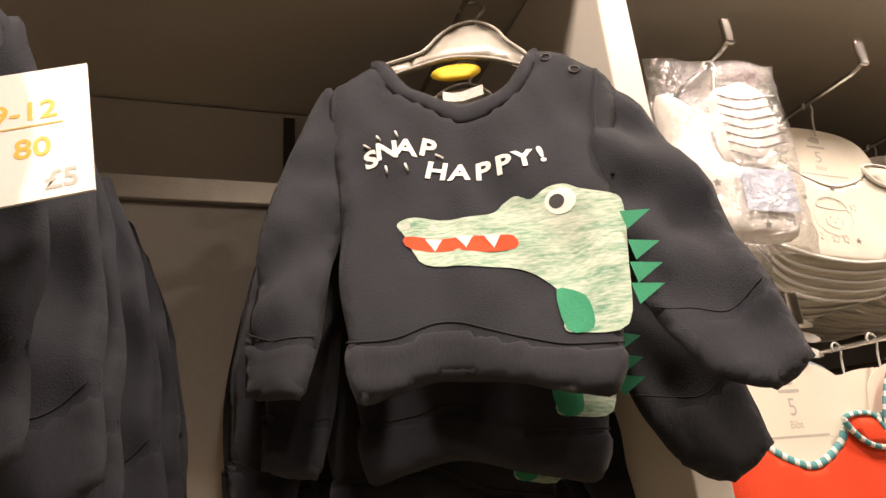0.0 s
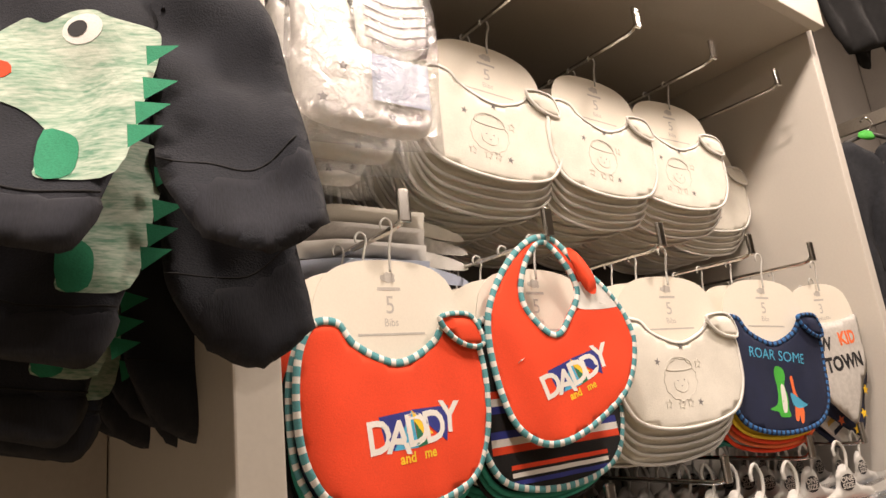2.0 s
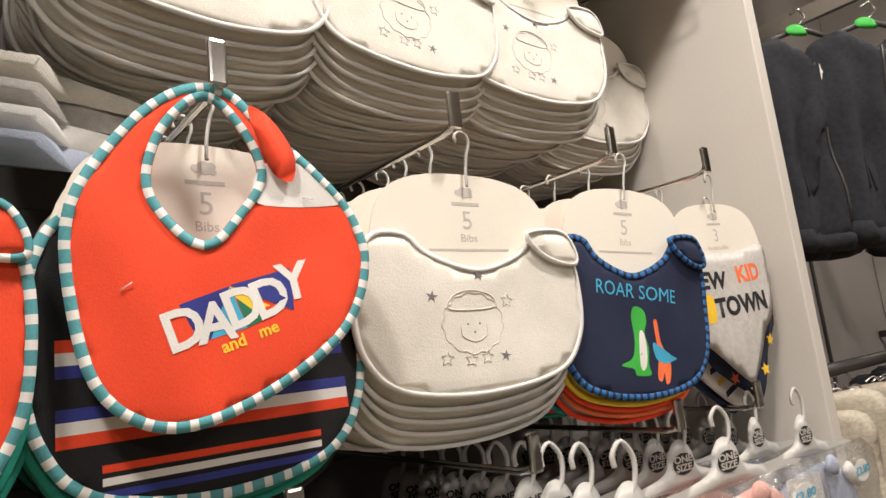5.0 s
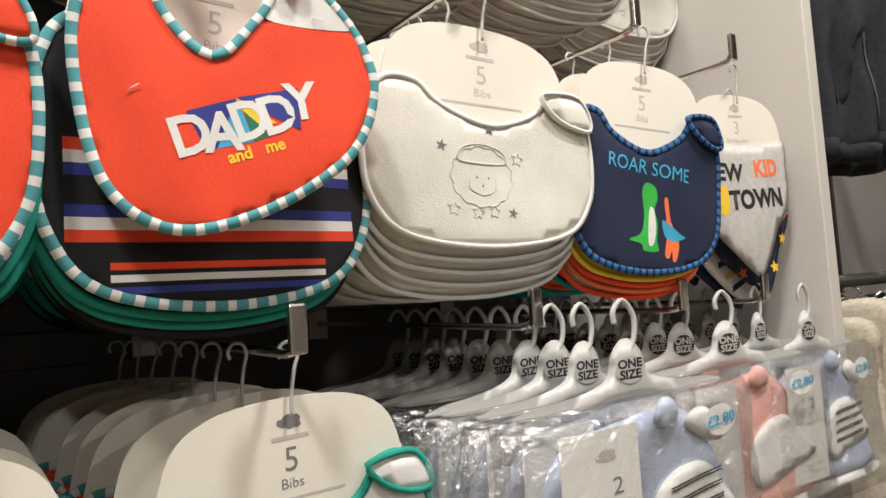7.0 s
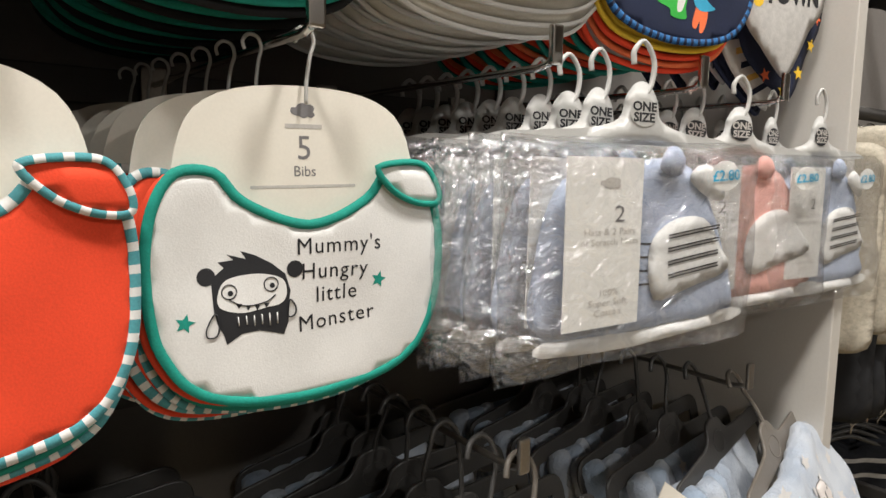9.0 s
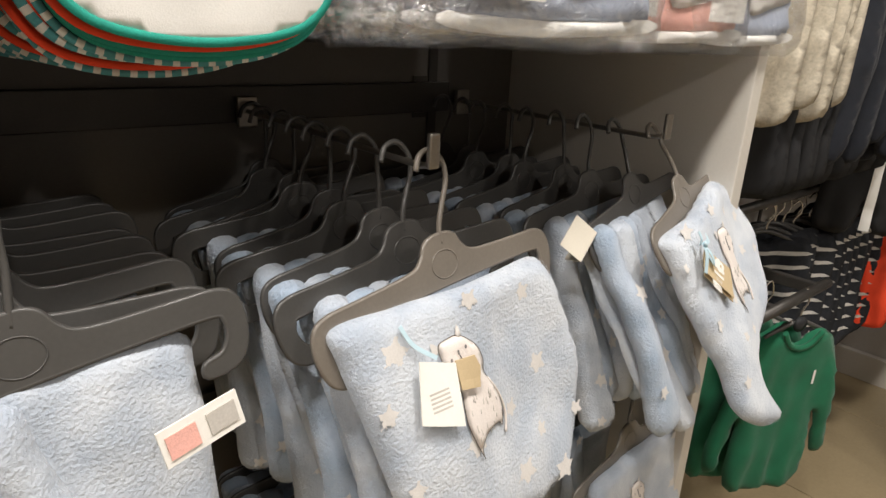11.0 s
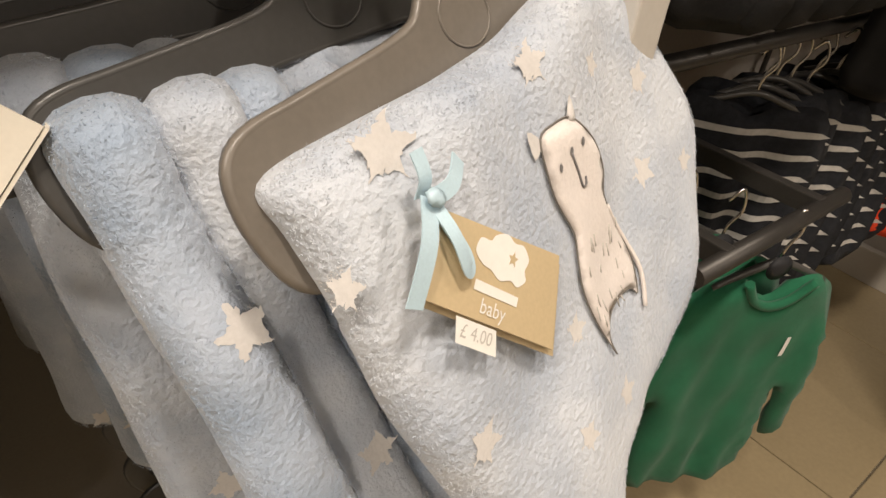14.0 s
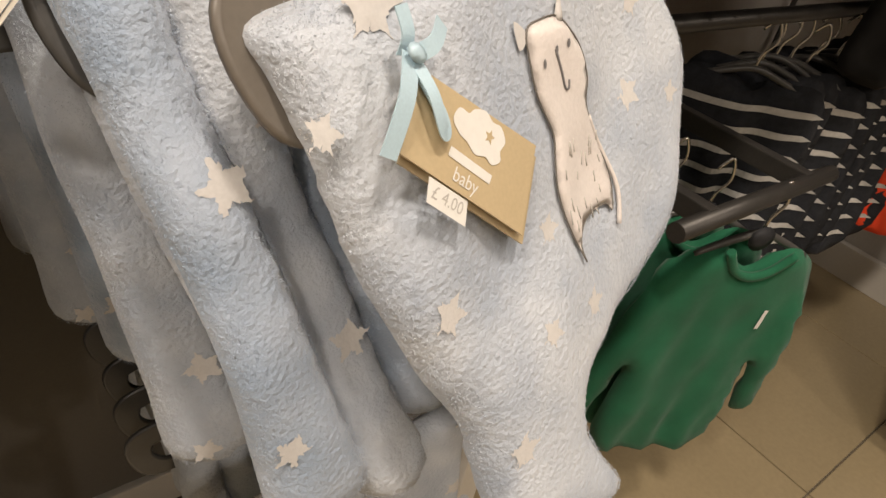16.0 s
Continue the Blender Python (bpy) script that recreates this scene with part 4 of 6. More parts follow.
def striped_hat_bag(m, seed):
    t = thing("hat_bag", "striped baby hat and white pieces in a clear bag", "hat pack", "bagged striped hats", m=m)
    sf = cloth(seed, 0.004, 14)
    hat = part("hat", sheet([smooth([(0.0, -0.03), (-0.01, -0.06), (-0.01, -0.11), (0.0, -0.13), (0.05, -0.125), (0.07, -0.1), (0.068, -0.05), (0.05, -0.025)], 4)], sf, 0.02, 0.012, 0.014), WHITE, t)
    f = front_of(sf, 0.02)
    for i in range(7):
        z0 = -0.045 - 0.012 * i
        lp = smooth([(-0.002, z0), (0.03, z0 - 0.005), (0.064, z0 + 0.003), (0.064, z0 + 0.0055), (0.03, z0 - 0.0025), (-0.002, z0 + 0.0025)], 3)
        part("stripe", decal([lp], f, 0.0014, 0.012), INK, hat)
    part("folded_top", sheet([smooth([(-0.07, -0.04), (-0.075, -0.12), (-0.07, -0.2), (0.0, -0.215), (0.066, -0.205), (0.066, -0.13), (0.0, -0.12), (-0.02, -0.06)], 4)], lambda x, z: sf(x, z) + 0.004, 0.02, 0.014, 0.012), WHITE, t)
    part("label", decal([quad(0.0, -0.185, 0.064, -0.135)], f, 0.004, 0.02), PALEBLUE, t, "grey-blue insert label")
    for u, w in ((-0.03, -0.155), (0.02, -0.2), (0.05, -0.195), (-0.05, -0.19)):
        part("star", decal([star(u, w, 0.006)], f, 0.001, 0.01), INK, t)
    bg = part("bag", sheet([bag_loop(0.165, 0.235, 0.005, seed)], lambda x, z: cloth(seed + 4, 0.01, 20)(x, z), 0.04, 0.014, 0.025), FILM, t, "clear plastic bag")
    bg.visible_shadow = False
    hook_loop(t)


for k in range(3):
    striped_hat_bag(pose(COLS1[0] - 0.03, 0.575 + 0.07 * k, ROW1 - 0.03, 0, 2, -8 + 3 * k), 81 + k)
soft = thing("folded_hats", "folded cream and pale green baby hats below the bags", "hat", m=pose(0.72, 0.72, 1.93))
for i, mm in enumerate((CREAM, GREY, WHITE, PALEBLUE)):
    part("folded_hat", sheet([smooth([(-0.13, -0.015 - 0.02 * i), (-0.12, 0.0 - 0.02 * i), (0.0, 0.012 - 0.02 * i), (0.12, -0.005 - 0.02 * i), (0.135, -0.02 - 0.02 * i), (0.0, -0.012 - 0.02 * i)], 4)], cloth(90 + i, 0.006, 10), 0.09, 0.02, 0.012), mm, soft)


# ---------------------------------------------------------------- hangers and fleece blankets
HANG_HALF = [(0.009, -0.08), (0.02, -0.085), (0.028, -0.098), (0.046, -0.107), (0.11, -0.111), (0.142, -0.113), (0.156, -0.122), (0.159, -0.142), (0.152, -0.166), (0.138, -0.176), (0.116, -0.176), (0.117, -0.166), (0.133, -0.162), (0.142, -0.15), (0.142, -0.137), (0.13, -0.131), (0.05, -0.129)]
HANG = smooth(HANG_HALF + [(-x, z) for x, z in HANG_HALF[::-1]], 4)


def plastic_hanger(parent, mat, tilt=0.0, dx=0.0, sx=1.0):
    c, s = math.cos(radians(tilt)), math.sin(radians(tilt))
    lp = [(dx * 0.6 + c * (sx * x + 0.4 * dx) - s * (z + 0.1), s * (sx * x + 0.4 * dx) + c * (z + 0.1) - 0.1) for x, z in HANG]
    h = part("hanger", slab([lp], flat, 0.005, 0.014), mat, parent, "moulded plastic hanger")
    part("hanger_rim", tube([(x, 0.0, z) for x, z in lp], 0.0028, 6, True), mat, h)
    part("hanger_boss", tube([(x, -0.0026, z) for x, z in ellipse(dx, -0.108, 0.017, 0.014, 20)], 0.0007, 5, True), mat, h)
    hk = smooth([(dx, 0, -0.088), (dx + 0.002, 0, -0.07), (0.01 + 0.6 * dx, 0, -0.05), (0.019, 0, -0.03), (0.019, 0, -0.012), (0.006, 0, 0.002), (-0.01, 0, -0.002), (-0.017, 0, -0.016)], 5, False)
    part("hanger_hook", tube(hk, 0.003, 6), mat, h)


def fuzzy(loop, seed, amp=0.0006):
    """An outline with small uneven teeth, as a woven figure has in deep pile."""
    r, out = random.Random(seed), []
    for i in range(len(loop)):
        a, b = Vector(loop[i]), Vector(loop[(i + 1) % len(loop)])
        for j in range(6):
            p = a.lerp(b, j / 6)
            out.append((p.x + r.uniform(-amp, amp), p.y + r.uniform(-amp, amp)))
    return out


def star_spots(loop, seed, n, size=(0.009, 0.017)):
    r = random.Random(seed)
    a = np.array(loop)
    spots, loops = [], []
    tries = 0
    while len(spots) < n and tries < 600:
        tries += 1
        x, z = r.uniform(a[:, 0].min(), a[:, 0].max()), r.uniform(a[:, 1].min(), a[:, 1].max())
        s = r.uniform(*size)
        if not inside(np.array([x]), np.array([z]), [loop])[0] or edge_dist(np.array([x]), np.array([z]), [loop])[0] < s * 0.9:
            continue
        if any(math.hypot(x - u, z - w) < 0.045 for u, w in spots):
            continue
        spots.append((x, z))
        loops.append(star(x, z, s, r.uniform(0, 72), 0.55))
    return loops


BEAR = [(-0.032, 0.058), (-0.022, 0.062), (-0.009, 0.062), (0.006, 0.052), (0.014, 0.042), (0.018, 0.029), (0.017, 0.016), (0.029, -0.003), (0.037, -0.025), (0.034, -0.046), (0.028, -0.041), (0.006, -0.044), (-0.005, -0.054), (-0.003, -0.064), (-0.012, -0.045), (-0.019, -0.022), (-0.019, -0.005), (-0.018, 0.008), (-0.023, 0.019), (-0.028, 0.029), (-0.031, 0.042)]


def bear(parent, front, cx, cz, s, rot):
    """The pale applique animal: a long soft shape with stitched edge and simple marks."""
    c, k = math.cos(radians(rot)), math.sin(radians(rot))
    T = lambda pts: [(cx + s * (c * x - k * z), cz + s * (k * x + c * z)) for x, z in pts]
    shape = smooth(T(BEAR), 4)
    top = lambda x, z: front(x, z) - 0.0045
    ap = part("applique", sheet([shape], lambda x, z: front(x, z) - 0.002, 0.005, 0.006, 0.004), APPLIQ, parent, "pale pinkish-white animal applique")
    part("stitching", tube([(x, front(x, z) - 0.0022, z) for x, z in shape], 0.0005, 4, True), HANGER, ap, "fine brown stitched edge")
    for q in ([(-0.031, 0.056), (-0.04, 0.063), (-0.038, 0.05)], [(-0.011, 0.06), (-0.008, 0.072), (-0.004, 0.059)]):
        part("ear", sheet([smooth(T(q), 3)], lambda x, z: front(x, z) - 0.002, 0.004, 0.005), FLEECEW, ap)
    marks = [decal([ellipse(*T([p])[0], 0.0013 * s, 0.0022 * s, 8)], top, 0.003, 0.01) for p in ((-0.023, 0.042), (-0.003, 0.049), (-0.013, 0.047))]
    line = tube([(x, top(x, z) - 0.0004, z) for x, z in smooth(T([(-0.013, 0.046), (-0.0085, 0.036), (-0.006, 0.0285), (-0.003, 0.028), (-0.0025, 0.032)]), 3, False)], 0.0006, 4)
    part("face_marks", merge(*marks, line), INK, ap)
    r = random.Random(5)
    for i in range(22):
        u, w = r.uniform(-0.014, 0.028), r.uniform(-0.042, 0.004)
        u = max(u, -0.014 - 0.1 * w) if w > -0.03 else min(u, 0.02)
        part("fur_line", tube([(x, top(x, z) - 0.0002, z) for x, z in T([(u, w), (u + r.uniform(-0.001, 0.002), w - r.uniform(0.004, 0.008))])], 0.00035, 4), PALEINK, ap)
    part("arm", tube([(x, front(x, z) - 0.002, z) for x, z in smooth(T([(0.02, 0.01), (0.034, -0.012), (0.042, -0.035), (0.038, -0.056)]), 4, False)], 0.0014, 5), APPLIQ, ap)


def swing_tag(parent, front, pts, ribbon=True):
    """Sand-coloured folded tag with a pale cloud, hung from a ribbon bow."""
    mid = (sum(p[0] for p in pts) / 4, sum(p[1] for p in pts) / 4)
    top = min(front(mid[0] + (x - mid[0]) * e, mid[1] + (z - mid[1]) * e) for x, z in pts for e in (0.1, 0.5, 1.0))
    yb = lambda x, z: top - 0.008
    (ax, az), (bx, bz), (cx_, cz_), (dx, dz) = pts
    tg = part("tag", sheet([list(pts)], yb, 0.001, 0.02, 0.0008), KRAFT, parent, "folded sand-coloured tag with a white cloud mark")
    part("tag_back", sheet([[(x + 0.004, z - 0.006) for x, z in pts]], lambda x, z: yb(x, z) + 0.004, 0.001, 0.02, 0.0008), KRAFT, tg)
    mx, mz = (ax + bx + cx_ + dx) / 4, (az + bz + cz_ + dz) / 4
    rot = math.degrees(math.atan2(bz - az, bx - ax))
    w = math.hypot(bx - ax, bz - az)
    c, k = math.cos(radians(rot)), math.sin(radians(rot))
    up = (-k, c)
    cl = [(mx + up[0] * 0.009 + 1.25 * (c * x - k * z), mz + up[1] * 0.009 + 1.25 * (k * x + c * z)) for x, z in CLOUD]
    yf = lambda x, z: yb(x, z) - 0.0006
    part("cloud_mark", decal([cl], yf, 0.0014, 0.008), PAPER, tg)
    part("star_mark", decal([star(mx + up[0] * 0.01 + 0.005 * c, mz + up[1] * 0.01 + 0.005 * k, 0.0032, -rot)], yf, 0.0026, 0.01), KRAFT, tg)
    part("lettering", text_mesh("baby", 0.0085, mx - up[0] * 0.0125, mz - up[1] * 0.0125, yf, rot, 0.002, 0.0), PAPER, tg, "white lettering")
    for o, L in ((-0.0055, 0.027),):
        x0, z0 = mx + up[0] * o, mz + up[1] * o
        part("print_bar", decal([[(x0 - c * L / 2 - up[0] * 0.002, z0 - k * L / 2 - up[1] * 0.002), (x0 + c * L / 2 - up[0] * 0.002, z0 + k * L / 2 - up[1] * 0.002), (x0 + c * L / 2 + up[0] * 0.002, z0 + k * L / 2 + up[1] * 0.002), (x0 - c * L / 2 + up[0] * 0.002, z0 - k * L / 2 + up[1] * 0.002)]], yf, 0.0014, 0.02), PAPER, tg)
    return tg, yf, rot


def ribbon_strip(parent, path, width, mat=RIBBON):
    """A flat satin ribbon along a path of x, y, z."""
    bm = bmesh.new()
    rows = []
    p = [Vector(q) for q in smooth(path, 8, False)]
    for i, q in enumerate(p):
        d = (p[min(i + 1, len(p) - 1)] - p[max(i - 1, 0)]).normalized()
        s = d.cross(Vector((0, 1, 0)))
        s = s.normalized() if s.length > 1e-4 else Vector((1, 0, 0))
        rows.append([bm.verts.new(q + s * width / 2 * e + Vector((0, o, 0))) for e, o in ((-1, 0), (1, 0), (1, 0.0006), (-1, 0.0006))])
    for a, b in zip(rows, rows[1:]):
        for i in range(4):
            bm.faces.new((a[i], a[(i + 1) % 4], b[(i + 1) % 4], b[i]))
    bm.faces.new(rows[0])
    bm.faces.new(rows[-1][::-1])
    part("ribbon", bm, mat, parent, "pale blue satin ribbon")


HOOD = smooth([(-0.093, -0.147), (-0.058, -0.138), (-0.007, -0.129), (0.03, -0.122), (0.07, -0.106), (0.114, -0.1), (0.15, -0.113), (0.18, -0.146), (0.205, -0.192), (0.206, -0.236), (0.192, -0.272), (0.165, -0.309), (0.13, -0.33), (0.09, -0.345), (0.062, -0.358), (0.05, -0.38), (0.06, -0.415), (0.075, -0.44), (0.058, -0.453), (0.012, -0.436), (-0.026, -0.405), (-0.036, -0.345), (-0.058, -0.3), (-0.075, -0.25), (-0.084, -0.2), (-0.091, -0.167)], 5)
WRAP = smooth([(-0.141, -0.134), (-0.081, -0.132), (-0.01, -0.131), (0.06, -0.128), (0.125, -0.127), (0.146, -0.165), (0.163, -0.215), (0.174, -0.26), (0.169, -0.301), (0.144, -0.373), (0.087, -0.393), (0.037, -0.387), (-0.03, -0.41), (-0.085, -0.4), (-0.103, -0.319), (-0.111, -0.286), (-0.126, -0.223), (-0.14, -0.165)], 5)
HANGING = smooth([(-0.12, -0.136), (-0.05, -0.126), (0.04, -0.122), (0.12, -0.122), (0.128, -0.16), (0.13, -0.26), (0.125, -0.37), (0.11, -0.41), (0.05, -0.42), (0.0, -0.41), (-0.05, -0.4), (-0.085, -0.36), (-0.1, -0.29), (-0.115, -0.2)], 5)


def nap(parent, loop, surf, spots, n, seed, mat):
    """Short fibres that stand out of the fleece, white where a star is woven in."""
    r = np.random.default_rng(seed)
    a = np.array(loop)
    x = r.uniform(a[:, 0].min(), a[:, 0].max(), n * 2)
    z = r.uniform(a[:, 1].min(), a[:, 1].max(), n * 2)
    keep = inside(x, z, [loop])
    x, z = x[keep][:n], z[keep][:n]
    white = np.zeros(len(x), bool)
    for sp in spots:
        white |= inside(x, z, [sp])
    d = np.minimum(edge_dist(x, z, [loop]), 0.014)
    verts, faces = [], []
    for i in range(len(x)):
        ang, ln = r.uniform(0, 2 * math.pi), r.uniform(0.0008, 0.0021)
        y = surf(x[i], z[i], d[i])
        ux, uz = math.cos(ang), math.sin(ang)
        k = 3 * i
        verts += [(x[i] - uz * 0.0002, y + 0.0003, z[i] + ux * 0.0002), (x[i] + uz * 0.0002, y + 0.0003, z[i] - ux * 0.0002), (x[i] + ux * ln * 0.8, y - ln * 0.16, z[i] + uz * ln * 0.8)]
        faces.append((k, k + 1, k + 2))
    me = bpy.data.meshes.new("nap")
    me.from_pydata(verts, [], faces)
    me.materials.append(mat)
    me.materials.append(FLEECEW)
    me.polygons.foreach_set("material_index", white.astype(np.int32))
    ob = tagged(new("nap", me), kind="stuff")
    ob.parent = parent
    return ob


def rounded(surf, thick, rim):
    """The front of a soft slab, rounded towards its rim; d is the distance from the outline."""
    return lambda x, z, d: surf(x, z) - thick / 2 * math.sqrt(max(0.0, 1 - (1 - min(1.0, d / rim)) ** 2))


def roll_loop(i, lean, seed):
    """Outline of one hanging fold: narrow under the hanger, thicker and fanned out at its foot."""
    r = random.Random(seed + i)
    xt, xb, zb = -0.124 + 0.032 * i, -0.094 + lean * i, -0.405 - 0.014 * ((i + seed) % 3)
    left, right = [], []
    for k in range(7):
        q = k / 6
        x, z = xt + (xb - xt) * q ** 1.3 + r.uniform(-0.002, 0.002), -0.138 + (zb + 0.138) * q
        left.append((x, z))
        right.append((x + 0.034 + 0.02 * q + r.uniform(-0.002, 0.002), z + 0.004))
    foot = (0.5 * (left[-1][0] + right[-1][0]), zb - 0.016)
    return smooth(left + [foot] + right[::-1], 4)


def blanket(label, m, loop, seed, thick, mat, hanger, tilt, stars=8, spots=(), rolls=0, lean=0.05, fibres=5000, dx=0.0, sx=1.0):
    t = thing("fleece_blanket", label, "blanket", "blue fleece blankets on hangers", m=m)
    plastic_hanger(t, hanger, tilt, dx, sx)
    base = cloth(seed, 0.013, 9)
    sf = lambda x, z: base(x, z) - 0.009
    if not rolls:
        body = part("fleece", sheet([loop], sf, thick, 0.009, thick * 0.7), mat, t)
        spots = list(spots) or star_spots(loop, seed + 2, stars)
        nap(body, loop, rounded(sf, thick, thick * 0.7), spots, fibres, seed, mat)
    else:
        body = part("fleece", sheet([loop], lambda x, z: sf(x, z) + 0.02, 0.014, 0.014, 0.01), mat, t)
    f = front_of(sf, thick)
    for i in range(rolls):
        lp = roll_loop(i, lean, seed)
        wave = cloth(seed + 31 * i, 0.014, 11)
        rf = lambda x, z, wave=wave, i=i: wave(x, z) - 0.016 + 0.007 * i
        tone = (FLEECE, FLEECE2)[(i + seed) % 2]
        fo = part("fold", sheet([lp], rf, 0.034, 0.009, 0.02), tone, t, "rolled fleece fold")
        sp = star_spots(lp, seed + 5 * i, 2, (0.009, 0.013))
        nap(fo, lp, rounded(rf, 0.034, 0.02), sp, 7000, seed + i, tone)
        for q in sp:
            part("star", decal([fuzzy(q, seed, 0.0012)], front_of(rf, 0.034), 0.0008, 0.006), FLEECEW, fo)
    for q in spots if not rolls else ():
        part("star", decal([fuzzy(q, seed, 0.0014)], f, 0.0008, 0.006), FLEECEW, body, "soft white star woven into the pile")
    return t, body, f


HOOD_STARS = ((-0.053, -0.148, 0.014, 10), (-0.086, -0.188, 0.009, 30), (0.033, -0.135, 0.011, 0), (0.139, -0.161, 0.011, 20), (0.13, -0.212, 0.011, 50), (0.031, -0.262, 0.009, 15), (0.017, -0.312, 0.009, 40), (0.062, -0.315, 0.01, 10), (-0.045, -0.276, 0.0115, 33), (-0.012, -0.366, 0.011, 5), (0.178, -0.22, 0.009, 12), (0.085, -0.145, 0.008, 25))
tB, bodyB, fB = blanket("pale blue fleece hooded blanket with white stars and an animal applique", pose(COLS4[2], 0.602, 1.222, -27.5, 0, 10), HOOD, 101, 0.032, FLEECE, HANGERT, 9, dx=0.032, sx=0.88, spots=[star(u, w, q, r, 0.5) for u, w, q, r in HOOD_STARS], fibres=60000)
bear(bodyB, fB, 0.06, -0.225, 1.0, 0)
tgB, ybB, rotB = swing_tag(tB, fB, [(-0.068, -0.198), (-0.005, -0.252), (0.014, -0.216), (-0.048, -0.172)])
part("price_label", decal([[(-0.054, -0.2115), (-0.036, -0.227), (-0.04, -0.2365), (-0.058, -0.2205)]], ybB, 0.0022, 0.02), PAPER, tgB, "white price label")
part("lettering", text_mesh("£ 4.00", 0.0075, -0.047, -0.2235, ybB, -40, 0.0034), PALEINK, tgB)
yk = ybB(0, 0) - 0.002
for path, wide in (([(-0.053, yk + 0.004, -0.167), (-0.052, yk, -0.16), (-0.053, yk, -0.15)], 0.0062), ([(-0.053, yk, -0.168), (-0.044, yk - 0.004, -0.165), (-0.034, yk, -0.158)], 0.0068), ([(-0.053, yk, -0.167), (-0.062, yk - 0.004, -0.181), (-0.073, yk, -0.2)], 0.0078),
                   ([(-0.052, yk, -0.168), (-0.05, yk - 0.005, -0.182), (-0.047, yk - 0.004, -0.196), (-0.043, yk - 0.001, -0.197), (-0.043, yk, -0.19), (-0.049, yk + 0.001, -0.174)], 0.0055)):
    ribbon_strip(tB, path, wide)
part("knot", sheet([ellipse(-0.053, -0.167, 0.0048, 0.0036, 14, -35)], lambda x, z: yk - 0.0035, 0.0026, 0.002, 0.002), RIBBON, tB, "ribbon knot")
part("blanket_tag", sheet([quad(0.19, -0.262, 0.2, -0.252)], lambda x, z: -0.012, 0.002, 0.01), PAPER, tB)
tA, bodyA, fA = blanket("pale blue fleece blanket with white stars and a knotted tag", pose(COLS4[1], 0.585, 1.222, -16, 0, 4), WRAP, 111, 0.032, FLEECE, HANGERT, 5, stars=15, fibres=30000)
bear(bodyA, fA, -0.012, -0.232, 1.0, 2)
for q, mm in (([(-0.037, -0.19), (-0.012, -0.192), (-0.006, -0.205), (-0.01, -0.224), (-0.036, -0.218)], KRAFT), ([(-0.076, -0.179), (-0.037, -0.192), (-0.041, -0.25), (-0.085, -0.234)], PAPER)):
    part("tag", sheet([q], lambda x, z: fA(x, z) - 0.01, 0.0012, 0.02, 0.0008), mm, tA, "hanging card tag")
for i in range(5):
    part("print_bar", decal([quad(-0.072, -0.228 + 0.004 * i, -0.05, -0.2262 + 0.004 * i)], lambda x, z: fA(x, z) - 0.0106, 0.001, 0.02), PALEINK, tA)
ribbon_strip(tA, [(-0.085, fA(-0.085, -0.145) - 0.004, -0.145), (-0.075, fA(-0.075, -0.165) - 0.006, -0.165), (-0.055, fA(-0.055, -0.182) - 0.01, -0.182)], 0.004)

# rear blankets: same taupe hangers, with the shade between them in the colour
tD1, bD1, fD1 = blanket("pale blue fleece blanket folded on a shade-darkened grey hanger", pose(COLS4[2] - 0.013, 0.655, 1.222, -22, 0, 8), HANGING, 121, 0.03, FLEECE, HANGER_DARK_SHADE, 7, dx=0.015, sx=0.95, rolls=4)
tD2, bD2, fD2 = blanket("blue fleece blanket with star print on a shade-darkened grey hanger", pose(COLS4[1] - 0.004, 0.635, 1.222, -14, 0, 3), HANGING, 128, 0.03, FLEECE2, HANGER_DARK_SHADE, 5, rolls=4, lean=0.042)
for k in range(1, 8):
    copy_thing((tD1, tD2)[k % 2], pose(COLS4[2] - 0.013 - 0.008 * min(k, 5) + rnd.uniform(-0.004, 0.004), 0.655 + 0.046 * k, 1.222, -max(3, 22 - 6 * k), rnd.uniform(-2, 2), 8 - 1.5 * k + rnd.uniform(-4, 3)))
    copy_thing((tD2, tD1)[k % 2], pose(COLS4[1] - 0.006 + rnd.uniform(-0.006, 0.006), 0.635 + 0.048 * k, 1.222, -max(3, 14 - 3 * k), rnd.uniform(-2, 2), 3 + rnd.uniform(-5, 4)))
for k in range(0, 9):
    copy_thing((tD1, tD2)[k % 2], pose(COLS4[0] + rnd.uniform(-0.006, 0.006), 0.6 + 0.045 * k, 1.222, -max(3, 14 - 3 * k), rnd.uniform(-2, 2), rnd.uniform(-3, 5)))
tagt = thing("paper_tag", "pale folded paper tag between the blankets", "tag", m=pose(1.345, 0.58, 1.095, -15, 38, -20))
part("leaf", box(-0.02, 0.02, -0.0006, 0.0006, -0.022, 0.022), CARD, tagt)
part("leaf", box(0.0205, 0.022, 0.0, 0.03, -0.022, 0.022), CARD, tagt)
# lower row
tE, bE, fE = blanket("pale blue fleece blanket with an animal applique on the lower rail", pose(1.545, 0.6, ROW5 + 0.06, -10, 0, 2), HANGING, 131, 0.03, FLEECE, HANGER, 8, stars=6)
bear(bE, fE, 0.0, -0.225, 0.9, 0)
for k in range(1, 7):
    copy_thing(tD2, pose(1.54, 0.63 + 0.05 * k, ROW5 + 0.06, 0, rnd.uniform(-2, 2), rnd.uniform(-5, 5)))
    copy_thing(tD1, pose(1.12, 0.6 + 0.05 * k, ROW5 + 0.06, 0, rnd.uniform(-2, 2), rnd.uniform(-5, 5)))
for x in (1.545, 1.12):
    display_hook(x, ROW5 + 0.048, 0.585, STEEL, "steel display hook of the lower row")
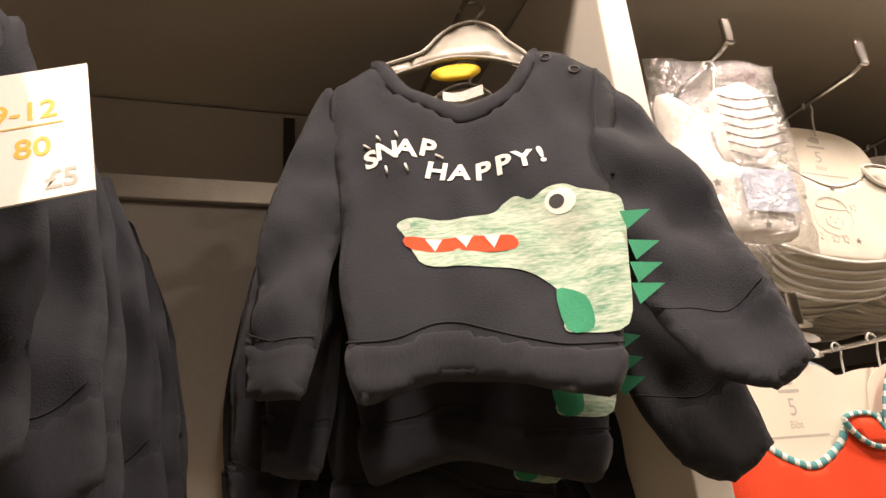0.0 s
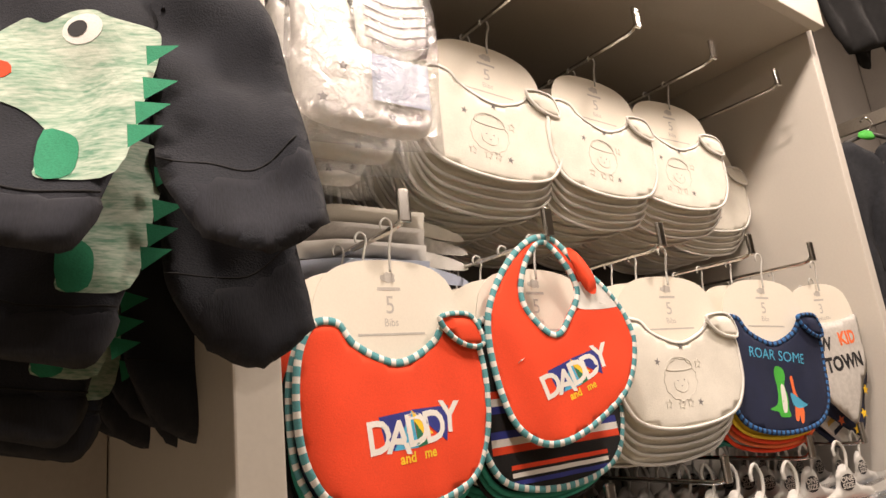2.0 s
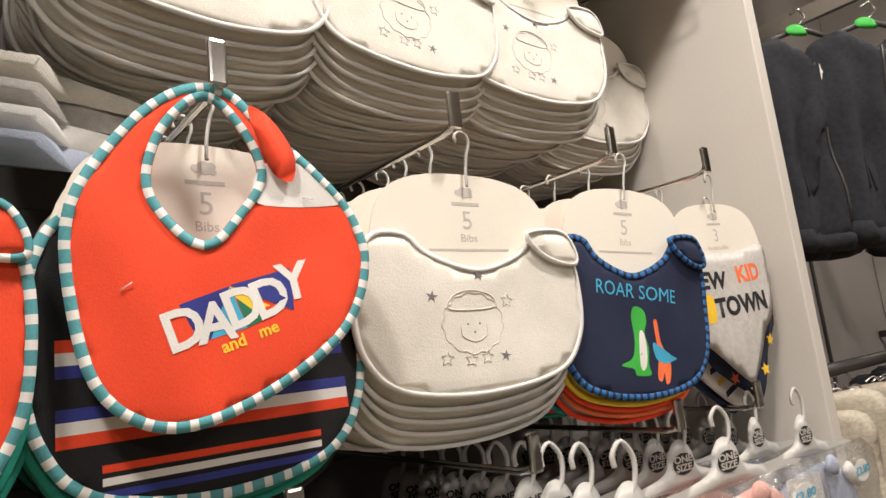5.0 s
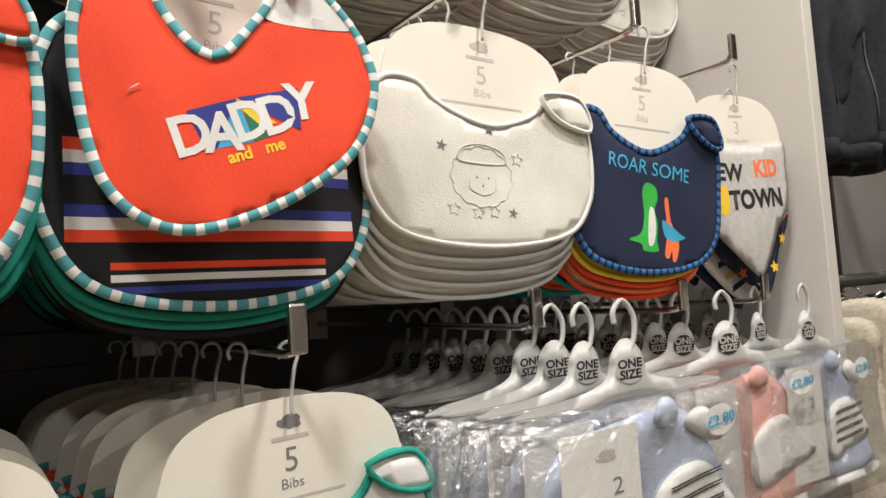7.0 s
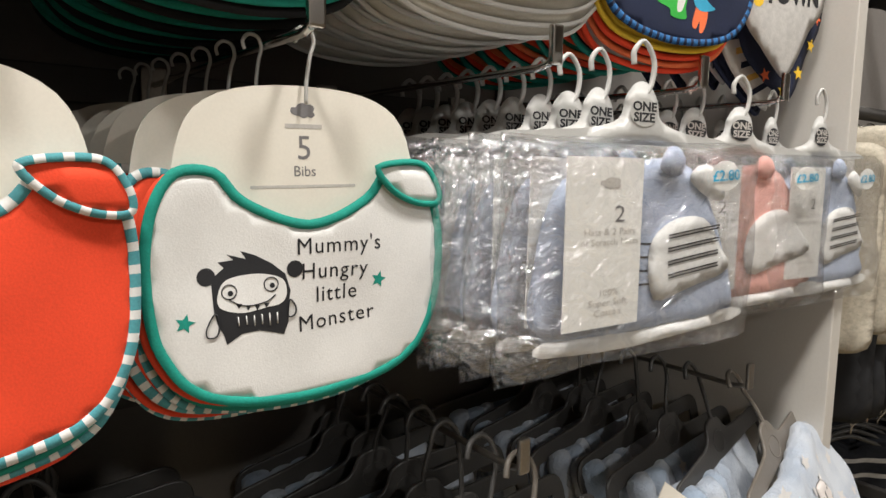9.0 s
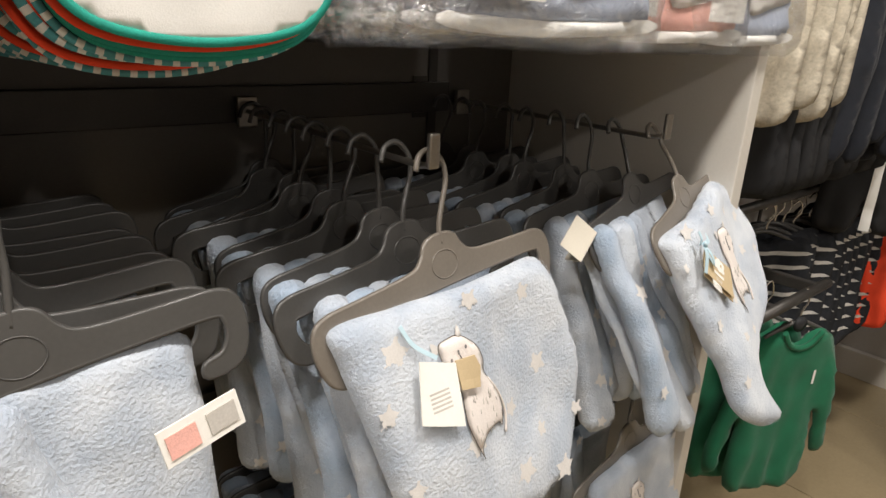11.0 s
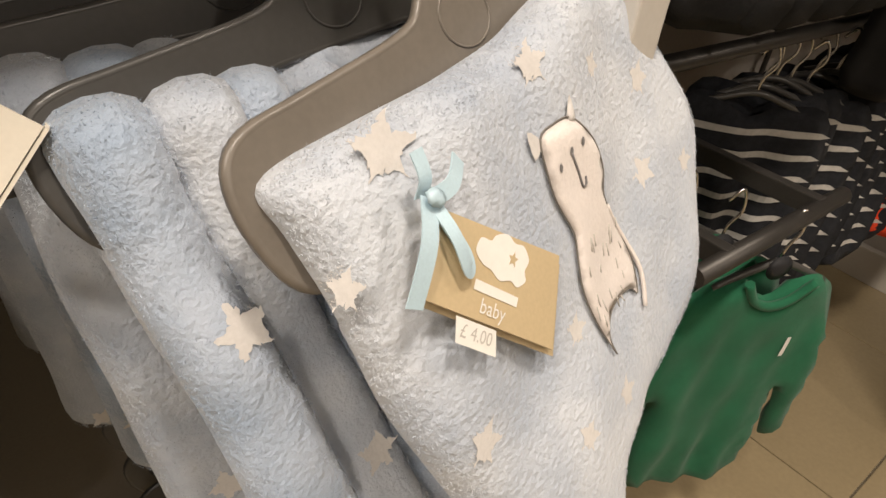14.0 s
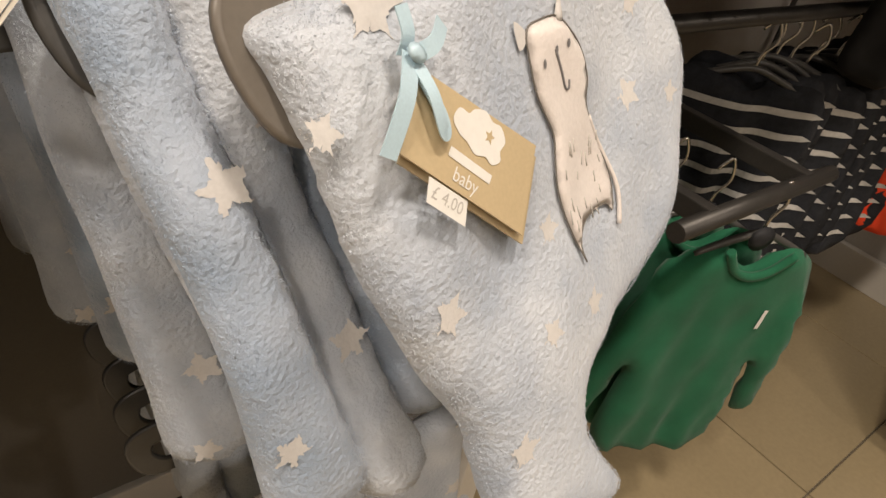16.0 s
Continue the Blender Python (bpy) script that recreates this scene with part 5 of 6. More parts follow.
care = thing("care_label", "white care label with red and grey print on a blanket", "label", m=pose(0.842, 0.5, 1.068, -12, -8, 10))
part("leaf", box(-0.03, 0.03, -0.001, 0.001, -0.0135, 0.0135), PAPER, care)
part("print_bar", box(-0.026, -0.004, -0.0022, -0.0012, -0.009, 0.008), PINK, care)
part("print_bar", box(0.004, 0.026, -0.0022, -0.0012, -0.008, 0.008), PALEINK, care)
# ---------------------------------------------------------------- jumpers
J_ARM_R = smooth([(0.114, -0.009), (0.136, -0.036), (0.165, -0.108), (0.186, -0.196), (0.197, -0.27), (0.203, -0.326), (0.168, -0.351), (0.135, -0.336), (0.119, -0.313), (0.107, -0.284), (0.101, -0.223), (0.091, -0.149)], 4)
J_ARM_L = smooth([(-0.137, 0.005), (-0.158, 0.0), (-0.184, -0.099), (-0.194, -0.195), (-0.189, -0.271), (-0.186, -0.316), (-0.147, -0.325), (-0.139, -0.301), (-0.131, -0.243), (-0.125, -0.176), (-0.11, -0.075)], 4)
J_BODY = smooth([(-0.092, 0.038), (-0.127, 0.02), (-0.143, -0.003), (-0.133, -0.093), (-0.124, -0.157), (-0.121, -0.234), (-0.111, -0.286), (-0.104, -0.334), (-0.074, -0.33), (-0.043, -0.321), (-0.015, -0.324), (0.04, -0.341), (0.07, -0.345), (0.083, -0.304), (0.101, -0.223), (0.104, -0.151), (0.131, -0.047), (0.11, -0.004), (0.068, 0.029), (0.048, -0.02), (0.008, -0.054), (-0.035, -0.045), (-0.073, -0.014)], 4)
J_HEM = smooth([(-0.112, -0.291), (-0.103, -0.333), (-0.074, -0.33), (-0.043, -0.32), (-0.015, -0.323), (0.04, -0.341), (0.07, -0.344), (0.081, -0.312), (0.029, -0.304), (-0.009, -0.288), (-0.041, -0.279), (-0.075, -0.29)], 4)
J_NECK = smooth([(-0.102, 0.041), (-0.079, -0.019), (-0.035, -0.055), (0.007, -0.064), (0.05, -0.029), (0.069, 0.027), (0.058, 0.024), (0.035, -0.019), (0.004, -0.035), (-0.034, -0.027), (-0.065, -0.003), (-0.086, 0.041)], 4)


def shirt_hanger(parent):
    lp = smooth([(-0.03, 0.075), (-0.05, 0.05), (-0.09, 0.036), (-0.088, 0.018), (-0.06, 0.026), (-0.02, 0.036), (0.02, 0.028), (0.05, 0.012), (0.062, 0.012), (0.056, 0.03), (0.04, 0.055), (0.03, 0.078), (0.01, 0.094), (-0.013, 0.09)], 4)
    h = part("hanger", sheet([lp], lambda x, z: 0.002, 0.009, 0.012, 0.004), HANGERP, parent, "pale grey plastic shoulder hanger")
    part("hanger_rim", tube([(x, -0.002, z) for x, z in lp], 0.002, 6, True), HANGERP, h)
    part("hanger_hook", tube(smooth([(0.01, 0.002, 0.085), (0.012, 0.002, 0.105), (0.022, 0.002, 0.12), (0.016, 0.002, 0.135), (0.0, 0.002, 0.133), (-0.005, 0.002, 0.12)], 4, False), 0.0022, 6), STEEL, h)
    part("size_disc", sheet([ellipse(-0.015, 0.018, 0.026, 0.014, 16)], lambda x, z: 0.003, 0.004, 0.01), YELLOW, h, "yellow size disc")


def jumper(label, m, seed, full=True):
    t = thing("jumper", label, "jumper", "dark jumpers on hangers", m=m)
    shirt_hanger(t)
    base = cloth(seed, 0.012, 12, 0.003, 40)
    body = part("body", sheet([J_BODY], base, 0.009, 0.009, 0.004), NAVY, t)
    f = front_of(base, 0.009)
    part("hem", sheet([J_HEM], lambda x, z: base(x, z) - 0.0015, 0.0095, 0.008, 0.003), NAVY_RIB, body, "ribbed dark hem")
    part("hem_seam", tube([(x, f(x, z) - 0.0004, z) for x, z in smooth([(-0.112, -0.29), (-0.075, -0.288), (-0.041, -0.278), (-0.009, -0.287), (0.029, -0.303), (0.082, -0.311)], 6, False)], 0.0008, 5), BLACK, body)
    wr = cloth(seed + 1, 0.013, 16)
    off = lambda x, z: wr(x, z) + 0.003 + 0.0035 * math.sin(70 * z + 40 * abs(x) + seed) * (0.3 + abs(math.sin(9 * z)))
    for arm, cuff_line, cuff in ((J_ARM_R, [(0.108, -0.284), (0.135, -0.284), (0.161, -0.287), (0.189, -0.268)], [(0.118, -0.298), (0.16, -0.286), (0.196, -0.268), (0.206, -0.328), (0.17, -0.353), (0.134, -0.338)]),
                                 (J_ARM_L, [(-0.19, -0.271), (-0.166, -0.277), (-0.137, -0.277)], [(-0.192, -0.272), (-0.166, -0.279), (-0.135, -0.277), (-0.145, -0.327), (-0.188, -0.318)])):
        a = part("sleeve", sheet([arm], off, 0.011, 0.009, 0.006), NAVY, t)
        part("cuff", sheet([fuzzy(cuff, 3, 0.0)], lambda x, z: off(x, z) - 0.001, 0.01, 0.008, 0.003), NAVY_RIB, a, "ribbed dark cuff")
        part("cuff_seam", tube([(x, off(x, z) - 0.0056, z) for x, z in smooth(cuff_line, 5, False)], 0.0007, 5), BLACK, a)
    part("collar", sheet([J_NECK], lambda x, z: base(x, z) - 0.002, 0.008, 0.008, 0.003), NAVY_RIB, body, "ribbed collar")
    croc = smooth([(-0.076, -0.178), (-0.066, -0.172), (-0.04, -0.176), (0.0, -0.178), (0.014, -0.168), (0.024, -0.164), (0.036, -0.17), (0.05, -0.162), (0.064, -0.162), (0.076, -0.17), (0.1, -0.176), (0.107, -0.19), (0.1, -0.24), (0.088, -0.297), (0.055, -0.298), (0.044, -0.292), (0.05, -0.27), (0.04, -0.25), (0.02, -0.236), (-0.02, -0.23), (-0.052, -0.224), (-0.062, -0.21), (-0.07, -0.19)], 4)
    ap = part("applique", decal([croc], f, 0.006, 0.006), MARL, body, "pale green marl crocodile applique")
    part("mouth", decal([smooth([(-0.069, -0.192), (-0.04, -0.197), (0.0, -0.2), (0.018, -0.203), (0.018, -0.216), (-0.02, -0.214), (-0.063, -0.206)], 3)], f, 0.0085, 0.006), RED, ap, "red felt mouth")
    for u in (-0.045, -0.02, 0.002):
        part("tooth", decal([[(u - 0.008, -0.196 - 0.05 * (u + 0.045)), (u + 0.006, -0.198 - 0.05 * (u + 0.045)), (u, -0.21 - 0.05 * (u + 0.045))]], f, 0.011, 0.006), WHITE, ap)
    part("eye", decal([ellipse(0.059, -0.178, 0.0125, 0.0125, 18)], f, 0.0085, 0.006), WHITE, ap)
    part("pupil", decal([ellipse(0.056, -0.178, 0.0062, 0.0066, 14)], f, 0.011, 0.006), BLACKINK, ap)
    for u, w in ((-0.068, -0.181), (-0.046, -0.184)):
        part("nostril", decal([ellipse(u, w, 0.0035, 0.004, 10)], f, 0.0085, 0.006), PALEINK, ap)
    part("felt_patch", decal([smooth([(0.044, -0.257), (0.06, -0.263), (0.066, -0.275), (0.064, -0.296), (0.046, -0.294)], 3)], f, 0.0085, 0.006), GREEN, ap)
    for u, w in ((0.1, -0.203), (0.1, -0.232), (0.097, -0.252), (0.094, -0.27)):
        sp = sheet([[(u, w), (u + 0.002, w - 0.019), (u + 0.021, w - 0.007)]], lambda x, z: base(x, z) - 0.016 - 0.3 * (x - u), 0.004, 0.008, 0.002)
        part("spike", sp, GREEN, ap, "green felt spike")
    if full:
        pr = None
        for ch, u, w, r in (("S", -0.087, -0.139, 18), ("N", -0.074, -0.13, 12), ("A", -0.059, -0.124, 6), ("P", -0.042, -0.12, -4), ("H", -0.036, -0.146, -4), ("A", -0.018, -0.147, 0), ("P", 0.0, -0.147, 6), ("P", 0.016, -0.144, 8), ("Y", 0.032, -0.14, 12), ("!", 0.046, -0.134, 16)):
            ob = part("letter", text_mesh(ch, 0.027, u * 1.12, w + 0.018 - 0.17 * u, f, r - 8, 0.006, 0.0009), WHITE, pr or body, "white raised letter")
            pr = pr or ob
        for x0, z0, x1, z1 in ((-0.093, -0.121, -0.088, -0.126), (-0.082, -0.113, -0.079, -0.118), (-0.067, -0.106, -0.065, -0.113), (-0.036, -0.126, -0.03, -0.13), (-0.075, -0.148, -0.074, -0.155), (-0.06, -0.143, -0.058, -0.15)):
            x0, x1, z0, z1 = x0 * 1.12, x1 * 1.12, z0 + 0.018 - 0.17 * x0, z1 + 0.018 - 0.17 * x1
            part("dash", tube([(x0, f(x0, z0) - 0.002, z0), (x1, f(x1, z1) - 0.002, z1)], 0.0011, 5), WHITE, pr)
        for u, w in ((0.074, 0.008), (0.098, -0.016)):
            part("snap", tube([(x, f(u, w) - 0.001, z) for x, z in ellipse(u, w, 0.005, 0.005, 12)], 0.0009, 5, True), GUN, body, "small metal press stud")
        part("armhole_seam", tube([(x, f(x, z) - 0.0005, z) for x, z in smooth([(0.118, -0.02), (0.104, -0.09), (0.106, -0.155)], 5, False)], 0.0016, 5), NAVY_RIB, body)
        part("neck_label", decal([quad(-0.03, -0.02, 0.01, -0.006)], lambda x, z: base(x, z) + 0.006, 0.001, 0.01), GREY, body)
    return t


jf = jumper("dark navy baby jumper with a green crocodile applique and white letters", pose(0.356, 0.581, 2.131, -17.7, 0, -22.7), 141)
jb = jumper("dark navy jumper with a green felt-spiked crocodile behind another", pose(0.366, 0.635, 2.085, -14, 0, -20), 147, False)
for k in range(1, 7):
    copy_thing(jb, pose(0.36 - 0.006 * k + rnd.uniform(-0.012, 0.012), 0.635 + 0.05 * k, 2.06 - 0.012 * (k % 3), -10 + k, rnd.uniform(-2, 2), rnd.uniform(-12, -2)))
for k in range(7):
    copy_thing(jb, pose(-0.15 + 0.012 * k, 0.5 + 0.06 * k, 2.13 - 0.015 * k, -12 + k, rnd.uniform(-2, 2), -12 + rnd.uniform(-3, 4)))
for x in (0.325, -0.08):
    display_hook(x + (0.045 if x > 0 else -0.06), 2.25, 0.56 if x > 0 else 0.48, STEEL, "steel display hook in the jumper bay")
ticket = thing("price_ticket", "white price ticket with yellow figures on a jumper", "price ticket", m=pose(0.026, 0.44, 1.955, -10, -12, -10))
part("card", box(-0.034, 0.034, -0.0007, 0.0007, -0.047, 0.047), PAPER, ticket)
ff = lambda x, z: -0.0008
for w, s, u, z, mm in (("9-12", 0.019, 0.0, 0.015, AMBER), ("80", 0.019, 0.004, -0.012, AMBER), ("£5", 0.017, 0.018, -0.036, PALEINK)):
    part("figure", text_mesh(w, s, u, z, ff, 0, 0.0008, 0.0003), mm, ticket)
part("rule", decal([quad(-0.026, 0.004, 0.02, 0.005)], ff, 0.0008, 0.03), AMBER, ticket)


# ---------------------------------------------------------------- the next bay
def rail_garment(name, label, category, group, m, loop, mat, seed, thick=0.03, extra=None, hang=HANGER_DARK_SHADE, fold=0.01, hook_z=0.03, hw=0.09):
    t = thing(name, label, category, group, m=m)
    h = part("hanger", tube(smooth([(-hw, 0, -0.03), (-hw * 0.5, 0, -0.012), (0, 0, 0.0), (hw * 0.5, 0, -0.012), (hw, 0, -0.03)], 4, False), 0.005, 6), hang, t)
    part("hanger_hook", tube(smooth([(0, 0, 0.0), (0.002, 0, hook_z * 0.4), (0.014, 0, hook_z * 0.8), (0.004, 0, hook_z * 1.3), (-0.012, 0, hook_z)], 4, False), 0.0022, 6), CHROME, h)
    sf = cloth(seed, 0.012, 10, fold, 95)
    b = part("cloth", sheet([loop], sf, thick, 0.016, thick * 0.6), mat, t)
    if extra:
        extra(t, b, front_of(sf, thick))
    return t


SWEAT = smooth([(-0.05, -0.015), (-0.1, -0.03), (-0.13, -0.06), (-0.16, -0.17), (-0.185, -0.3), (-0.15, -0.31), (-0.115, -0.2), (-0.11, -0.36), (0.0, -0.375), (0.1, -0.36), (0.105, -0.2), (0.135, -0.3), (0.17, -0.29), (0.15, -0.16), (0.125, -0.06), (0.1, -0.03), (0.05, -0.015), (0.0, -0.045)], 4)
TROUS = smooth([(-0.09, 0.0), (0.0, 0.004), (0.09, 0.0), (0.1, -0.12), (0.095, -0.3), (0.085, -0.4), (0.03, -0.4), (0.0, -0.16), (-0.03, -0.4), (-0.085, -0.4), (-0.095, -0.3), (-0.1, -0.12)], 4)
SHORTS = smooth([(-0.1, 0.0), (0.0, 0.004), (0.1, 0.0), (0.11, -0.1), (0.108, -0.19), (0.03, -0.2), (0.0, -0.13), (-0.03, -0.2), (-0.108, -0.19), (-0.11, -0.1)], 4)


def jacket_parts(t, b, f):
    part("zip", tube([(0.0, f(0, z) - 0.001, z) for z in np.linspace(-0.05, -0.35, 12)], 0.002, 5), GUN, b)
    part("hem", sheet([smooth([(-0.11, -0.345), (0.0, -0.36), (0.105, -0.345), (0.1, -0.385), (0.0, -0.395), (-0.105, -0.385)], 4)], lambda x, z: f(x, z) + 0.012, 0.034, 0.014, 0.01), CHAR, b)
    for s in (-1, 1):
        part("pocket_seam", tube([(x, f(x, z) - 0.001, z) for x, z in smooth([(s * 0.04, -0.2), (s * 0.055, -0.25), (s * 0.06, -0.3)], 4, False)], 0.0015, 5), BLACK, b)
    part("size_disc", sheet([ellipse(-0.01, -0.004, 0.024, 0.012, 14)], lambda x, z: f(x, z) + 0.006, 0.004, 0.01), LIME, t, "bright green size disc")
    part("tag", sheet([quad(0.005, -0.13, 0.035, -0.06)], lambda x, z: f(x, z) - 0.006, 0.001, 0.03, 0.0008), PAPER, t, "white swing tag")
    part("chest_label", sheet([quad(0.055, -0.125, 0.068, -0.105)], lambda x, z: f(x, z) - 0.001, 0.001, 0.03, 0.0008), PAPER, t)


def flat_arm(x, y, z):
    t = thing("wall_bracket", "flat grey metal display arm with a chrome end hook", "display arm", "arms of the clothes bay", m=pose(x, y, z))
    L = BACK - 0.01 - y
    part("bar", box(-0.006, 0.006, 0, L, -0.02, 0.012, 0.002), STEEL, t)
    part("end_hook", tube(smooth([(0, 0.01, 0.012), (0, -0.004, 0.026), (0, -0.014, 0.02), (0, -0.014, -0.02)], 4, False), 0.003, 6), CHROME, t)


for x in (1.995, 2.41, 2.83):
    flat_arm(x, 0.48, 2.24)
jk = rail_garment("jacket", "charcoal marl zipped jacket with a white tag on an arm", "jacket", "dark jackets", pose(2.03, 0.49, 2.185, 0, 3, -36), SWEAT, CHAR, 201, 0.028, jacket_parts)
jk.scale = (1.04, 1, 1.03)
for k, (x, y, r) in enumerate(((1.93, 0.57, -30), (2.43, 0.52, -34), (2.42, 0.6, -25), (2.05, 0.66, -20))):
    copy_thing(jk, pose(x, y, 2.185, 0, 0, r))


def tee_parts(t, b, f):
    for i, (u, w, mm) in enumerate(((-0.04, -0.12, WHITE), (0.0, -0.13, PINK), (0.035, -0.12, LIME), (-0.02, -0.17, WHITE), (0.02, -0.16, LIME))):
        part("print_patch", decal([smooth([(u - 0.02, w - 0.02), (u + 0.015, w - 0.025), (u + 0.02, w + 0.015), (u - 0.012, w + 0.02)], 3)], f, 0.012, 0.012), mm, b)


tee = rail_garment("t_shirt", "black printed top hung high on the wall", "top", "tops high on the wall", pose(2.16, 0.5, 2.72, 0, -8, -38), SWEAT, BLACK, 205, 0.03, tee_parts)
copy_thing(tee, pose(2.0, 0.55, 2.78, 0, -8, -40))
rail_garment("mustard_shirt", "mustard and black top hung high on the wall", "top", "", pose(2.02, 0.52, 2.95, 0, 0, -38), SWEAT, BLACK, 207, 0.03, lambda t, b, f: part("panel", decal([smooth([(-0.12, -0.06), (0.1, -0.06), (0.1, -0.16), (-0.11, -0.16)], 3)], f, 0.012, 0.015), MUSTARD, b))
trs = rail_garment("trousers", "dark grey-blue trousers hung high on the wall", "trousers", "trousers high on the wall", pose(2.62, 0.5, 2.98, 0, 0, -38), TROUS, CHAR, 209, 0.03)
copy_thing(trs, pose(2.38, 0.54, 3.0, 0, 0, -38))
for x, y in ((2.16, 0.5), (2.02, 0.52), (2.62, 0.5), (2.38, 0.54)):
    flat_arm(x, y - 0.01, 2.76 if x in (2.16,) else 3.0)
gj = rail_garment("grey_jacket", "grey and white hooded jacket on an arm", "jacket", "", pose(2.84, 0.5, 2.17, 0, 0, -36), SWEAT, CHAR, 213, 0.05, lambda t, b, f: part("yoke", decal([smooth([(-0.1, -0.03), (0.1, -0.03), (0.11, -0.13), (-0.11, -0.13)], 3)], f, 0.012, 0.015), GREY, b, "pale grey yoke"))


# double rail of dark clothes half-way down, with chrome hanger hooks
def rail(x0, x1, y, z):
    t = thing("clothes_rail", "dark metal clothes rail across the bay", "rail", "clothes rails", m=pose(x0, y, z))
    part("bar", tube([(0, 0, 0), (x1 - x0, 0, 0)], 0.011, 10), GUN, t)
    for u in (0.06, x1 - x0 - 0.06):
        part("arm", box(u - 0.008, u + 0.008, 0, BACK - y - 0.004, -0.012, 0.012, 0.002), GUN, t)


RB = (1.70, 3.48)
for y, z in ((0.62, 1.585), (0.66, 1.345), (0.7, 1.0)):
    rail(RB[0], RB[1], y, z)
bg = rail_garment("beige_trousers", "oatmeal marl trousers clipped to a hanger", "trousers", "oatmeal trousers on the rail", pose(1.75, 0.62, 1.525, 0, 0, -45), TROUS, BEIGE, 221, 0.015, hang=CHROME, fold=0.014)
nv = rail_garment("navy_trousers", "dark navy trousers with ribbed cuffs on the rail", "trousers", "navy trousers on the rail", pose(2.0, 0.6, 1.525, 0, 0, -42), TROUS, NAVY, 223, 0.016, hang=CHROME, fold=0.012)
mr = rail_garment("maroon_trousers", "maroon trousers on the rail", "trousers", "maroon trousers on the rail", pose(2.75, 0.6, 1.54, 0, 0, -50), TROUS, MAROON, 225, 0.022, hang=CHROME, fold=0.012)
bg.scale, nv.scale = (1, 1, 0.76), (1, 1, 0.95)
for k in range(1, 6):
    copy_thing(bg, pose(1.75 + 0.045 * k, 0.62 + rnd.uniform(-0.02, 0.02), 1.525 + rnd.uniform(0, 0.03), 0, rnd.uniform(-5, 5), -48 + rnd.uniform(-16, 12)))
for k in range(1, 18):
    copy_thing(nv, pose(2.0 + 0.042 * k, 0.605 + rnd.uniform(-0.02, 0.02), 1.51 + rnd.uniform(0, 0.04), 0, rnd.uniform(-5, 5), -50 + rnd.uniform(-16, 12)))
for k in range(1, 9):
    copy_thing(mr, pose(2.75 + 0.045 * k, 0.605, 1.54, 0, rnd.uniform(-3, 3), -58 + rnd.uniform(-10, 8)))
flag = thing("paper_tag", "small white tag with red triangles on navy trousers", "tag", m=pose(2.3, 0.52, 1.36, 0, 20, -40))
part("leaf", box(-0.03, 0.03, -0.001, 0.001, -0.022, 0.022), PAPER, flag)
for u in (-0.018, 0.002, 0.02):
    part("triangle", decal([[(u - 0.009, -0.012), (u + 0.009, -0.012), (u, 0.008)]], lambda x, z: -0.001, 0.0012, 0.02), RED, flag)


def stripe_rows(mat, n=9):
    def go(t, b, f):
        pr = None
        for i in range(n):
            z0 = -0.05 - 0.034 * i
            lp = smooth([(-0.1, z0), (0.0, z0 - 0.004), (0.1, z0), (0.1, z0 + 0.009), (0.0, z0 + 0.005), (-0.1, z0 + 0.009)], 2)
            ob = part("stripe", decal([lp], f, 0.014, 0.02), mat, pr or b)
            pr = pr or ob
    return go


LONG = smooth([(-0.05, -0.012), (-0.11, -0.03), (-0.12, -0.2), (-0.11, -0.36), (0.0, -0.37), (0.11, -0.36), (0.12, -0.2), (0.11, -0.03), (0.05, -0.012), (0.0, -0.03)], 4)
st = rail_garment("striped_shirt", "black and cream striped tops packed on the rail", "top", "striped tops on the rail", pose(2.2, 0.7, 0.93, 0, 0, -42), LONG, CHAR, 231, 0.016, stripe_rows(GREY), HANGER_DARK_SHADE, 0.012, 0.05)
bk = rail_garment("black_leggings", "black leggings packed on the rail", "leggings", "black leggings on the rail", pose(1.8, 0.66, 1.28, 0, 0, -55), SHORTS, BLACK, 233, 0.022, None, HANGER_DARK_SHADE, 0.012, 0.04)
for k in range(1, 17):
    copy_thing(st, pose(2.2 + 0.034 * k, 0.7 + rnd.uniform(-0.015, 0.015), 0.93 + rnd.uniform(-0.012, 0.008), 0, rnd.uniform(-3, 3), -44 + rnd.uniform(-16, 14)))
for k in range(1, 34):
    copy_thing(bk, pose(1.78 + 0.046 * k, 0.66, 1.28, 0, rnd.uniform(-3, 3), -64 + rnd.uniform(-10, 8)))
bk2 = rail_garment("black_trousers", "black trousers with white side lettering band", "trousers", "black trousers", pose(2.43, 0.58, 1.12, 0, 0, -50), SHORTS, BLACK, 235, 0.03, lambda t, b, f: part("side_band", decal([quad(-0.012, -0.19, 0.008, -0.02)], f, 0.012, 0.02), WHITE, b, "white side band"))
copy_thing(bk2, pose(2.62, 0.6, 1.12, 0, 0, -52))
for k, (mm, nm, x) in enumerate(((RED, "red_shirt", 2.73), (GREEN_SWEAT, "dark_green_shirt", 2.78), (BLACK, "black_shirt", 2.86), (BLACK, "black_shirt", 2.96), (BLACK, "black_shirt", 3.08))):
    rail_garment(nm, ("%s baby top at the end of the rail" % nm.split("_shirt")[0].replace("_", " ")), "top", "tops at the end of the rail", pose(x, 0.66, 0.955, 0, 0, -80), LONG, mm, 240 + k, 0.024)
tk = thing("price_ticket", "cream price ticket on the striped tops", "price ticket", m=pose(2.79, 0.6, 0.64, 0, 4, -40))
part("card", box(-0.03, 0.03, -0.001, 0.001, -0.05, 0.05), CARD, tk)
for i in range(3):
    part("print_bar", box(-0.02, 0.02, -0.0024, -0.0012, -0.03 + 0.018 * i, -0.026 + 0.018 * i), PALEINK, tk)


